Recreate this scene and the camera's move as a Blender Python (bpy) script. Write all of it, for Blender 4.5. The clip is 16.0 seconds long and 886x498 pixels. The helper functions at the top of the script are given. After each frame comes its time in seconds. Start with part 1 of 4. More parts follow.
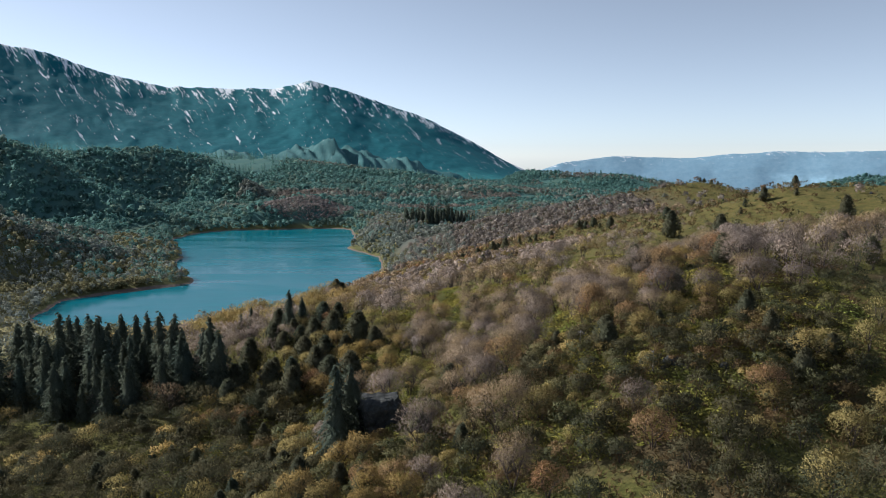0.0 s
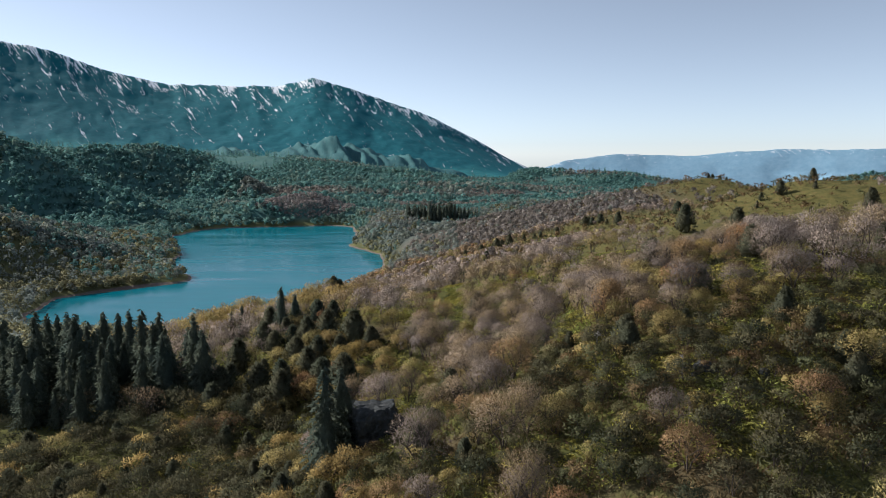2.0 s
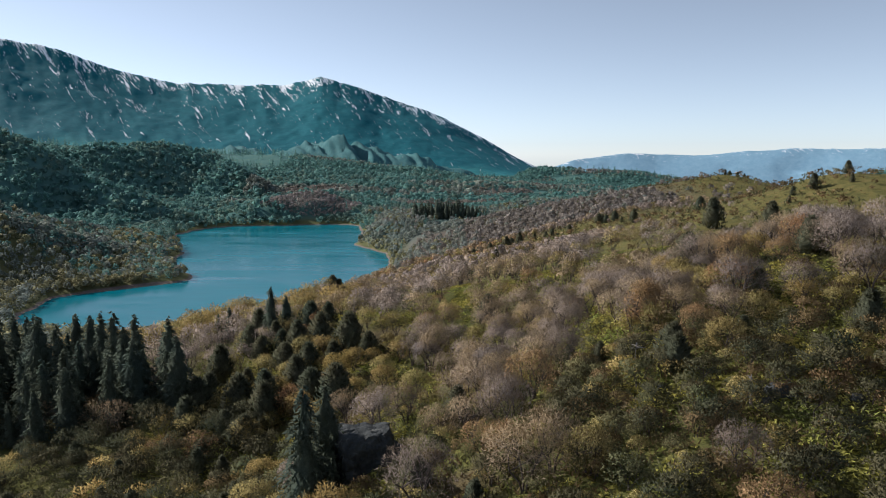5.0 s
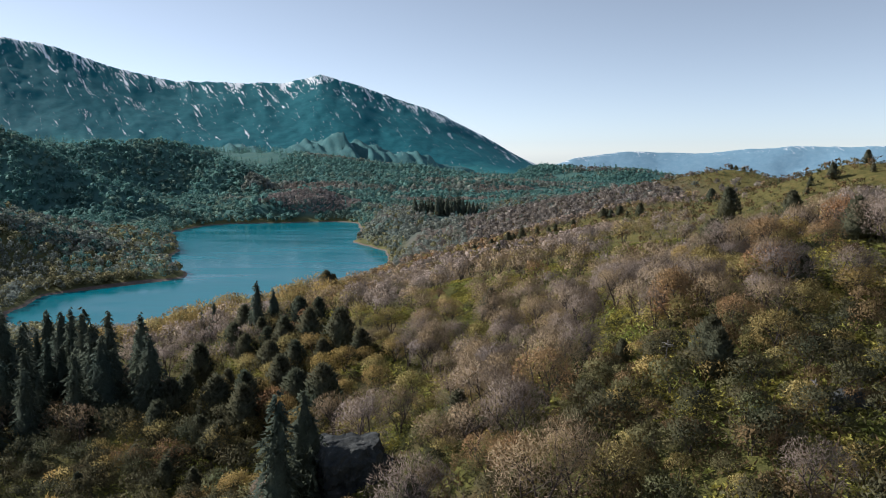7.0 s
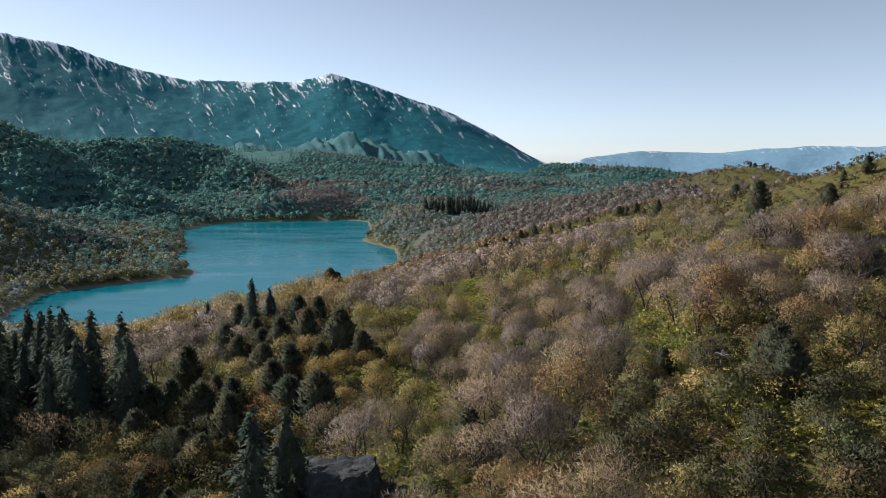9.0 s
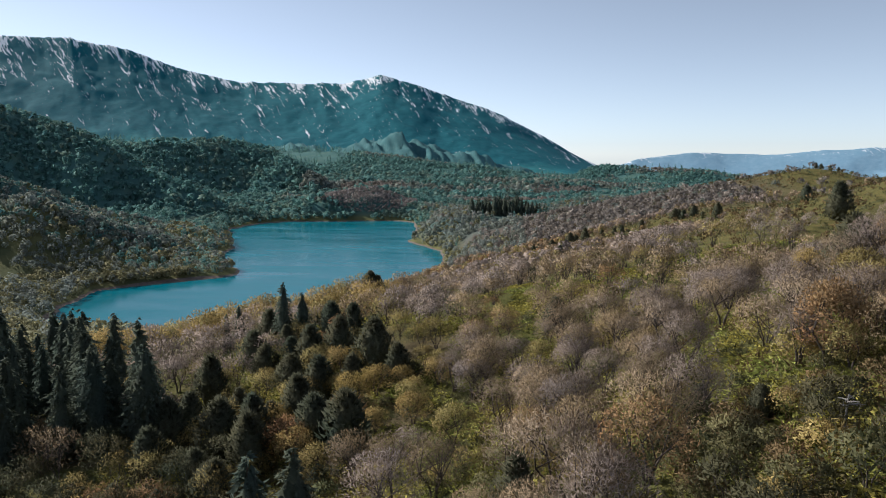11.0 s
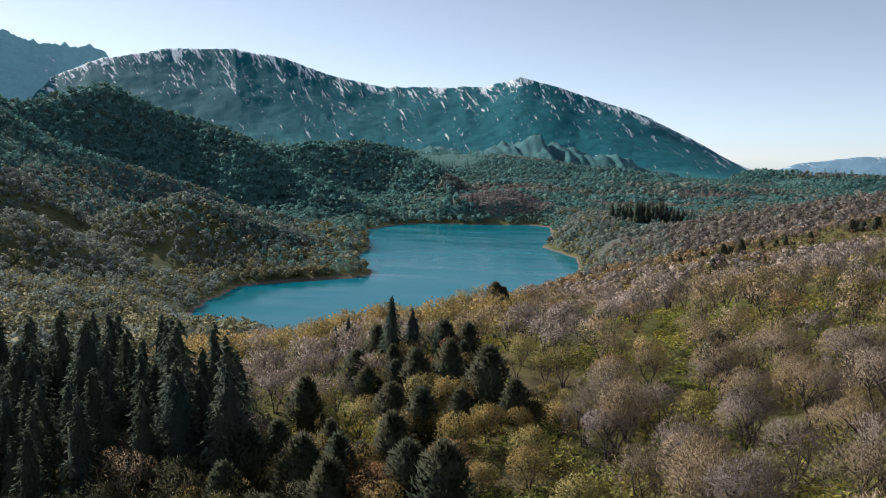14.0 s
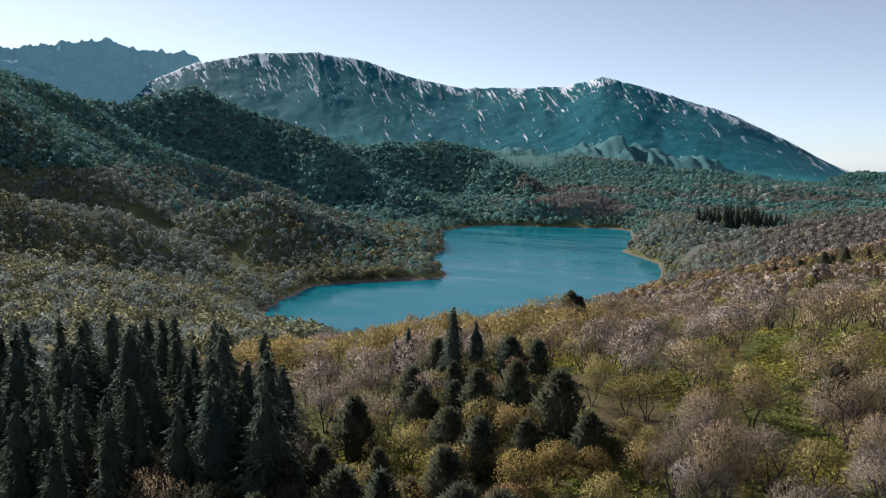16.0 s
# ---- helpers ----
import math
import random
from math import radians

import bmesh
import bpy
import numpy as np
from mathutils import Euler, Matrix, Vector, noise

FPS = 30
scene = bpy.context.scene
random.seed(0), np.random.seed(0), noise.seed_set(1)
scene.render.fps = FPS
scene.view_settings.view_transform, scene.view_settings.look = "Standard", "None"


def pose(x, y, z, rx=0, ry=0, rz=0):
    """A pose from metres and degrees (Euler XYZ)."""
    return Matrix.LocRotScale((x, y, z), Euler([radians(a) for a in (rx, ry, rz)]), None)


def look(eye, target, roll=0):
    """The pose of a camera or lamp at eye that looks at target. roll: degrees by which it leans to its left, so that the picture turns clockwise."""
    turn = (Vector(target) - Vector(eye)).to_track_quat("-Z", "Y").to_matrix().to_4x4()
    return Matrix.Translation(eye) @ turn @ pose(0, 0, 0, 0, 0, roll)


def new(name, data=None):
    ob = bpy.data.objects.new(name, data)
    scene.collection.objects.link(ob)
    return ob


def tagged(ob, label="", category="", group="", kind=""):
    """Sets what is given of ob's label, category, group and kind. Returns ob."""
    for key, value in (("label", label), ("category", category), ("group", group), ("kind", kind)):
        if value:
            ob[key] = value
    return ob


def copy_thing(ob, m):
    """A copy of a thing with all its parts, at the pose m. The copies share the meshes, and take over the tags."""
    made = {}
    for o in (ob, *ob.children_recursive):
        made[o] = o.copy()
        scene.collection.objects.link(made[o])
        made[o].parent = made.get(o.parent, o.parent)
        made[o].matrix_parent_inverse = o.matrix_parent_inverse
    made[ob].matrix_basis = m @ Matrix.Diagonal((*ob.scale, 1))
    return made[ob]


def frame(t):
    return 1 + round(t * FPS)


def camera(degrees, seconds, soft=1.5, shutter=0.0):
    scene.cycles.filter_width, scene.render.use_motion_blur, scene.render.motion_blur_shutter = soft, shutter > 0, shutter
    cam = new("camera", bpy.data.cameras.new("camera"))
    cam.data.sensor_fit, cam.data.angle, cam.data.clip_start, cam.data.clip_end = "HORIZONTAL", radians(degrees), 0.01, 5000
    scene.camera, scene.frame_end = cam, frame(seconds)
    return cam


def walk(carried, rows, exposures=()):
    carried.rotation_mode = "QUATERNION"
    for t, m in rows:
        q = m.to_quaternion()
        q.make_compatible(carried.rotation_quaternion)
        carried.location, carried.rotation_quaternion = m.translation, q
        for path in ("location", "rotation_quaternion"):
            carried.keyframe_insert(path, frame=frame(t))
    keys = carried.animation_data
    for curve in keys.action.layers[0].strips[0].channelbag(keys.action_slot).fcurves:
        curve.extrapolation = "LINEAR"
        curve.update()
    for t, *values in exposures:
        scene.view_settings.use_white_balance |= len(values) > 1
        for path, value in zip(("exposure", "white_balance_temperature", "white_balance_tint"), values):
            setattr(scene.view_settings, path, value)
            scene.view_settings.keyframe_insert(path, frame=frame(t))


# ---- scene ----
# The camera flies forward over the wooded slope and turns to the left. Columns: seconds, x, y, z, heading, tilt, roll.
cam = camera(65.8, 16.0, soft=0.9)
PATH = [
    (0.0, 0.00, 0.00, 114.62, -0.000, -7.663, -0.157),
    (0.5, 0.09, 3.20, 113.77, 0.003, -7.712, -0.196),
    (1.0, 0.21, 6.21, 112.98, 0.019, -7.722, -0.218),
    (1.5, 0.27, 9.25, 112.39, 0.096, -7.726, -0.181),
    (2.0, 0.34, 12.28, 111.89, 0.247, -7.809, -0.166),
    (2.5, 0.42, 15.38, 111.41, 0.481, -7.787, -0.151),
    (3.0, 0.47, 18.52, 110.94, 0.847, -7.785, -0.148),
    (3.5, 0.52, 21.64, 110.50, 0.877, -7.788, -0.152),
    (4.0, 0.57, 24.74, 109.97, 0.888, -7.776, -0.128),
    (6.5, 0.62, 40.34, 105.69, 0.944, -7.920, -0.172),
    (7.0, 0.67, 43.48, 104.84, 0.943, -7.923, -0.184),
    (7.5, 0.72, 46.63, 104.04, 0.963, -7.941, -0.162),
    (8.0, 0.71, 49.70, 103.33, 1.036, -7.956, -0.155),
    (10.5, 0.56, 65.12, 101.22, 4.516, -7.873, 0.010),
    (11.0, 0.51, 68.30, 101.07, 5.771, -7.840, 0.020),
    (11.5, 0.50, 71.53, 100.93, 7.401, -7.826, 0.012),
    (12.0, 0.43, 74.93, 100.85, 9.041, -7.792, 0.052),
    (12.5, 0.22, 78.33, 100.73, 10.857, -7.741, 0.087),
    (13.0, -0.06, 81.58, 100.55, 12.765, -7.689, 0.140),
    (13.5, -0.38, 84.75, 100.40, 14.872, -7.644, 0.181),
    (14.0, -0.74, 87.85, 100.27, 17.195, -7.604, 0.230),
    (14.5, -1.17, 90.85, 100.15, 19.529, -7.574, 0.290),
    (15.0, -1.70, 93.83, 99.97, 21.313, -7.542, 0.315),
    (15.5, -2.31, 96.90, 99.84, 22.646, -7.531, 0.309),
    (16.0, -3.00, 100.00, 99.67, 23.659, -7.531, 0.301),
]


def flight_pose(x, y, z, heading, tilt, roll):
    return pose(x, y, z, 90 + tilt, 0, heading) @ pose(0, 0, 0, 0, 0, roll)


walk(cam, [(row[0], flight_pose(*row[1:])) for row in PATH], [(0.0, 0.5, 5950, 10), (16.0, 0.5, 5950, 10)])

# ---- light ----
SUN_TO = Vector((-0.906, 0.423, 0.0)).normalized()
SUN_HEIGHT = radians(30)
world = bpy.data.worlds.new("sky")
scene.world = world
world.use_nodes = True
wn, wl = world.node_tree.nodes, world.node_tree.links
sky = wn.new("ShaderNodeTexSky")
sky.sky_type = "NISHITA"
sky.sun_disc = False
sky.sun_elevation = SUN_HEIGHT
sky.sun_rotation = math.atan2(SUN_TO.x, SUN_TO.y)
sky.altitude = 2500
sky.air_density, sky.dust_density, sky.ozone_density = 0.8, 1.0, 2.2
wn["Background"].inputs["Strength"].default_value = 0.095
hazy = wn.new("ShaderNodeHueSaturation")
hazy.inputs["Hue"].default_value, hazy.inputs["Saturation"].default_value = 0.488, 0.56
wl.new(sky.outputs["Color"], hazy.inputs["Color"])
tinted = wn.new("ShaderNodeMix")
tinted.data_type, tinted.blend_type = "RGBA", "MULTIPLY"
tinted.inputs[0].default_value = 1.0
tinted.inputs[7].default_value = (1.035, 0.99, 0.965, 1)
wl.new(hazy.outputs["Color"], tinted.inputs[6])
wl.new(tinted.outputs[2], wn["Background"].inputs["Color"])
sun_data = bpy.data.lights.new("sun", "SUN")
sun_data.energy, sun_data.angle, sun_data.color = 3.9, radians(0.5), (1.0, 0.92, 0.81)
sun = new("sun", sun_data)
sun_dir = Vector((SUN_TO.x * math.cos(SUN_HEIGHT), SUN_TO.y * math.cos(SUN_HEIGHT), math.sin(SUN_HEIGHT)))
sun.matrix_world = look(sun_dir * 500 + Vector((0, 0, 500)), (0, 0, 500))


# ---- materials ----
def mat(name, rough=0.9, spec=0.2):
    m = bpy.data.materials.new(name)
    m.use_nodes = True
    b = m.node_tree.nodes["Principled BSDF"]
    b.inputs["Roughness"].default_value = rough
    b.inputs["Specular IOR Level"].default_value = spec
    return m, m.node_tree.nodes, m.node_tree.links, b


def ramp(nodes, links, source, stops):
    r = nodes.new("ShaderNodeValToRGB")
    while len(r.color_ramp.elements) < len(stops):
        r.color_ramp.elements.new(0.5)
    for e, (at, c) in zip(r.color_ramp.elements, stops):
        e.position = at
        e.color = (*c, 1) if len(c) == 3 else c
    links.new(source, r.inputs["Fac"])
    return r.outputs["Color"]


def noise_of(nodes, links, coord, scale, detail=4.0, rough=0.55, twist=0.0):
    n = nodes.new("ShaderNodeTexNoise")
    n.inputs["Scale"].default_value, n.inputs["Detail"].default_value, n.inputs["Roughness"].default_value = scale, detail, rough
    n.inputs["Distortion"].default_value = twist
    links.new(coord, n.inputs["Vector"])
    return n.outputs["Fac"]


def mixed(nodes, links, fac, a, b, kind="MIX"):
    m = nodes.new("ShaderNodeMix")
    m.data_type, m.blend_type = "RGBA", kind
    for key, v in (("Factor", fac), ("A", a), ("B", b)):
        sock = [s for s in m.inputs if s.name == key and (s.type == "RGBA" or key == "Factor")][0]
        if isinstance(v, (float, int)):
            sock.default_value = v
        elif isinstance(v, tuple):
            sock.default_value = (*v, 1)
        else:
            links.new(v, sock)
    return [s for s in m.outputs if s.type == "RGBA"][0]


def place(nodes):
    return nodes.new("ShaderNodeNewGeometry").outputs["Position"]


def step_of(nodes, links, source, low, high):
    m = nodes.new("ShaderNodeMapRange")
    m.inputs["From Min"].default_value, m.inputs["From Max"].default_value = low, high
    links.new(source, m.inputs["Value"])
    return m.outputs["Result"]


def foliage(name, a, b, patch=0.16, spread=0.35, through_light=0.0, grainy=1.0, varied=False, far=False):
    """Leaves or twigs: two colours that change from plant to plant and from twig to twig."""
    m, n, l, bs = mat(name, 0.85, 0.1)
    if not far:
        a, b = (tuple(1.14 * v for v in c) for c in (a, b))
    p = place(n)
    info = n.new("ShaderNodeObjectInfo").outputs["Random"]
    isl = n.new("ShaderNodeNewGeometry").outputs["Random Per Island"]
    big = step_of(n, l, noise_of(n, l, p, patch, 1.0), 0.32, 0.68)
    both = n.new("ShaderNodeMath")
    both.operation = "FRACT"
    add = n.new("ShaderNodeMath")
    l.new(big, add.inputs[0])
    l.new(info, add.inputs[1])
    pp = n.new("ShaderNodeMath")
    pp.operation = "PINGPONG"
    pp.inputs[1].default_value = 1.0
    l.new(add.outputs[0], pp.inputs[0])
    c = mixed(n, l, pp.outputs[0], a, b)
    v = n.new("ShaderNodeMapRange")
    v.inputs["To Min"].default_value, v.inputs["To Max"].default_value = 1 - spread, 1 + spread
    l.new(isl, v.inputs["Value"])
    grain = n.new("ShaderNodeMapRange")
    grain.inputs["From Min"].default_value, grain.inputs["From Max"].default_value = 0.3, 0.7
    grain.inputs["To Min"].default_value, grain.inputs["To Max"].default_value = 1 - 0.45 * grainy, 1 + 0.4 * grainy
    l.new(noise_of(n, l, p, 0.55 if far else 2.6, 3.0, 0.7), grain.inputs["Value"])
    vv = n.new("ShaderNodeMath")
    vv.operation = "MULTIPLY"
    l.new(v.outputs["Result"], vv.inputs[0])
    l.new(grain.outputs["Result"], vv.inputs[1])
    tone = n.new("ShaderNodeAttribute")
    tone.attribute_name = "tone"
    own = n.new("ShaderNodeMath")
    own.operation = "MULTIPLY_ADD"
    own.inputs[1].default_value, own.inputs[2].default_value = 0.28, 1.0
    l.new(tone.outputs["Fac"], own.inputs[0])
    each = n.new("ShaderNodeMath")
    each.operation = "MULTIPLY"
    l.new(vv.outputs[0], each.inputs[0])
    l.new(own.outputs[0], each.inputs[1])
    plant_tone = n.new("ShaderNodeMapRange")
    plant_tone.inputs["To Min"].default_value, plant_tone.inputs["To Max"].default_value = 0.75, 1.3
    l.new(info, plant_tone.inputs["Value"])
    whole = n.new("ShaderNodeMath")
    whole.operation = "MULTIPLY"
    l.new(each.outputs[0], whole.inputs[0])
    l.new(plant_tone.outputs["Result"], whole.inputs[1])
    hs = n.new("ShaderNodeHueSaturation")
    l.new((whole if varied else each).outputs[0], hs.inputs["Value"])
    l.new(c, hs.inputs["Color"])
    l.new(hs.outputs["Color"], bs.inputs["Base Color"])
    if through_light:
        t = n.new("ShaderNodeBsdfTranslucent")
        l.new(hs.outputs["Color"], t.inputs["Color"])
        mx = n.new("ShaderNodeMixShader")
        mx.inputs[0].default_value = through_light
        l.new(bs.outputs[0], mx.inputs[1])
        l.new(t.outputs[0], mx.inputs[2])
        l.new(mx.outputs[0], n["Material Output"].inputs["Surface"])
    return m


M_TWIG = foliage("bare_twigs", (0.245, 0.195, 0.155), (0.3, 0.22, 0.13), 0.11, 0.2, 0.22, 0.5, varied=True)
M_MAUVE = foliage("mauve_twigs", (0.235, 0.197, 0.185), (0.255, 0.2, 0.16), 0.11, 0.2, 0.22, 0.5, varied=True)
M_OCHRE = foliage("ochre_leaves", (0.3, 0.21, 0.08), (0.28, 0.235, 0.095), 0.11, 0.4, 0.3, 0.6, varied=True)
M_RUST = foliage("rust_leaves", (0.32, 0.175, 0.09), (0.29, 0.195, 0.1), 0.11, 0.4, 0.3, 0.6)
M_NEEDLE = foliage("spruce_needles", (0.08, 0.11, 0.092), (0.11, 0.125, 0.09), 0.1, 0.18, 0.5, 0.5)
M_JUNIPER = foliage("juniper_needles", (0.075, 0.095, 0.068), (0.115, 0.11, 0.068), 0.1, 0.3, 0.45, 0.6)
M_SHRUB = foliage("shrub_leaves", (0.085, 0.105, 0.055), (0.15, 0.135, 0.065), 0.14, 0.4, 0.3, 0.7)
M_DARK_SHRUB = foliage("dark_shrub_leaves", (0.055, 0.066, 0.04), (0.1, 0.088, 0.048), 0.14, 0.4, 0.3, 0.7)
M_HERB = foliage("herb_leaves", (0.21, 0.25, 0.065), (0.38, 0.325, 0.08), 0.12, 0.5, 0.3)
# Haze is mixed into these two far leaf colours: lighter and more blue-green.
M_HAZED_FAR = foliage("far_wood_hazed", (0.15, 0.255, 0.23), (0.19, 0.27, 0.215), 0.05, 0.25, 0.42, 0.6, far=True)
M_HAZED_DARK = foliage("far_dark_hazed", (0.105, 0.25, 0.24), (0.145, 0.265, 0.23), 0.05, 0.22, 0.42, 0.6, far=True)
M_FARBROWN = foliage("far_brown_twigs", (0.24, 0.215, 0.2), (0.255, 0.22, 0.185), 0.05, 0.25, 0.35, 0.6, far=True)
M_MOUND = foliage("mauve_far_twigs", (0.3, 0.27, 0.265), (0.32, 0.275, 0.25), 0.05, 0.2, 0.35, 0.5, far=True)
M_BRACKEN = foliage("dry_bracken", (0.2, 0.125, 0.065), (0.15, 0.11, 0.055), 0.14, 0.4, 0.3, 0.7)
# Pale twigs, their colour cooled towards grey-green as haze would do.
M_HAZED_PALE = foliage("far_pale_hazed", (0.23, 0.265, 0.245), (0.255, 0.27, 0.215), 0.05, 0.25, 0.42, 0.6, far=True)
M_YELLOW = foliage("yellow_leaves", (0.35, 0.26, 0.085), (0.31, 0.22, 0.09), 0.11, 0.4, 0.35, 0.6)
M_FAROCHRE = foliage("far_ochre_leaves", (0.27, 0.24, 0.12), (0.23, 0.225, 0.125), 0.05, 0.3, 0.2, 0.6, far=True)


def bark_material():
    m, n, l, b = mat("bark")
    p = place(n)
    c = ramp(n, l, noise_of(n, l, p, 6.0), [(0.3, (0.05, 0.04, 0.035)), (0.7, (0.13, 0.105, 0.09))])
    l.new(c, b.inputs["Base Color"])
    return m


M_BARK = bark_material()


def dead_wood_material():
    m, n, l, b = mat("dead_wood", 0.8)
    c = ramp(n, l, noise_of(n, l, place(n), 4.0), [(0.3, (0.2, 0.18, 0.165)), (0.7, (0.4, 0.37, 0.34))])
    l.new(c, b.inputs["Base Color"])
    return m


M_DEAD = dead_wood_material()


def rock_material():
    m, n, l, b = mat("grey_rock", 0.85)
    p = place(n)
    c = ramp(n, l, noise_of(n, l, p, 0.8, 8, 0.65), [(0.3, (0.03, 0.034, 0.036)), (0.62, (0.075, 0.078, 0.075)), (0.8, (0.3, 0.29, 0.27))])
    l.new(c, b.inputs["Base Color"])
    bp = n.new("ShaderNodeBump")
    bp.inputs["Distance"].default_value = 0.25
    l.new(noise_of(n, l, p, 2.0, 8, 0.7), bp.inputs["Height"])
    l.new(bp.outputs[0], b.inputs["Normal"])
    return m


M_ROCK = rock_material()


def ground_material():
    m, n, l, b = mat("hill_ground", 0.95, 0.05)
    p = place(n)
    sep = n.new("ShaderNodeSeparateXYZ")
    l.new(p, sep.inputs[0])
    soil = ramp(n, l, noise_of(n, l, p, 0.5, 6), [(0.3, (0.075, 0.06, 0.036)), (0.7, (0.16, 0.125, 0.065))])
    herb = ramp(n, l, noise_of(n, l, p, 1.6, 6, 0.7), [(0.3, (0.055, 0.06, 0.022)), (0.5, (0.12, 0.12, 0.038)), (0.75, (0.22, 0.19, 0.06))])
    near = mixed(n, l, step_of(n, l, noise_of(n, l, p, 0.09, 4), 0.38, 0.52), soil, herb)
    grass = ramp(n, l, noise_of(n, l, p, 0.25, 10, 0.75), [(0.28, (0.06, 0.065, 0.025)), (0.5, (0.135, 0.12, 0.042)), (0.75, (0.22, 0.155, 0.065))])
    open_hill = n.new("ShaderNodeMath")
    open_hill.operation = "MULTIPLY"
    l.new(step_of(n, l, sep.outputs["X"], 20, 75), open_hill.inputs[0])
    l.new(step_of(n, l, sep.outputs["Y"], 190, 240), open_hill.inputs[1])
    c = mixed(n, l, open_hill.outputs[0], near, grass)
    # Wooded far ground, its colour lifted to blue-green in place of haze.
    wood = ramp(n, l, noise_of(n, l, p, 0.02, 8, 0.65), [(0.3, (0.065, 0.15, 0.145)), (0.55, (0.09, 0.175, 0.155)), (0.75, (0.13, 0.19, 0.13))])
    leafless = ramp(n, l, noise_of(n, l, p, 0.03, 8, 0.65), [(0.3, (0.085, 0.07, 0.06)), (0.7, (0.16, 0.13, 0.1))])
    beyond = n.new("ShaderNodeMath")
    beyond.operation = "MULTIPLY"
    l.new(step_of(n, l, sep.outputs["Y"], 500, 600), beyond.inputs[0])
    l.new(step_of(n, l, sep.outputs["X"], 215, 165), beyond.inputs[1])
    c = mixed(n, l, beyond.outputs[0], c, leafless)
    # The haze-tinted ground colour sets in with distance ahead and to the left.
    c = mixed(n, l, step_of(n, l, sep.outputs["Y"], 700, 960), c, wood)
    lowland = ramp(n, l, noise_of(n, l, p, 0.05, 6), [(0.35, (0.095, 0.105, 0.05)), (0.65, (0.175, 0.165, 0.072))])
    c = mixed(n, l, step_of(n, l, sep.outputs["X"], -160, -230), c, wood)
    c = mixed(n, l, step_of(n, l, sep.outputs["Z"], 14, 4), c, lowland)
    lakeside = n.new("ShaderNodeMath")
    lakeside.operation = "MULTIPLY"
    l.new(step_of(n, l, sep.outputs["X"], -160, -230), lakeside.inputs[0])
    l.new(step_of(n, l, sep.outputs["Y"], 760, 680), lakeside.inputs[1])
    c = mixed(n, l, lakeside.outputs[0], c, lowland)
    edge = n.new("ShaderNodeMath")
    edge.operation = "MULTIPLY_ADD"
    edge.inputs[1].default_value = -2.2
    l.new(noise_of(n, l, p, 0.06, 4), edge.inputs[0])
    l.new(sep.outputs["Z"], edge.inputs[2])
    beach = ramp(n, l, noise_of(n, l, p, 0.4, 5), [(0.3, (0.14, 0.115, 0.1)), (0.7, (0.25, 0.2, 0.17))])
    c = mixed(n, l, step_of(n, l, edge.outputs[0], 0.1, -0.4), c, beach)
    l.new(c, b.inputs["Base Color"])
    bp = n.new("ShaderNodeBump")
    bp.inputs["Strength"].default_value, bp.inputs["Distance"].default_value = 0.8, 0.5
    l.new(noise_of(n, l, p, 1.1, 8, 0.7), bp.inputs["Height"])
    l.new(bp.outputs[0], b.inputs["Normal"])
    return m


M_GROUND = ground_material()


def water_material():
    m, n, l, b = mat("lake_water", 0.2, 0.07)
    p = place(n)
    streak = n.new("ShaderNodeMapping")
    streak.inputs["Scale"].default_value = (0.004, 0.016, 1)
    streak.inputs["Rotation"].default_value = (0, 0, radians(35))
    l.new(p, streak.inputs["Vector"])
    s = noise_of(n, l, streak.outputs[0], 1.6, 5, 0.6)
    c = ramp(n, l, s, [(0.3, (0.004, 0.135, 0.18)), (0.7, (0.008, 0.175, 0.22))])
    l.new(c, b.inputs["Base Color"])
    l.new(ramp(n, l, s, [(0.4, (0.1, 0.1, 0.1)), (0.7, (0.3, 0.3, 0.3))]), b.inputs["Roughness"])
    bp = n.new("ShaderNodeBump")
    bp.inputs["Strength"].default_value, bp.inputs["Distance"].default_value = 0.08, 0.15
    l.new(noise_of(n, l, p, 0.5, 4, 0.6), bp.inputs["Height"])
    l.new(bp.outputs[0], b.inputs["Normal"])
    return m


M_WATER = water_material()


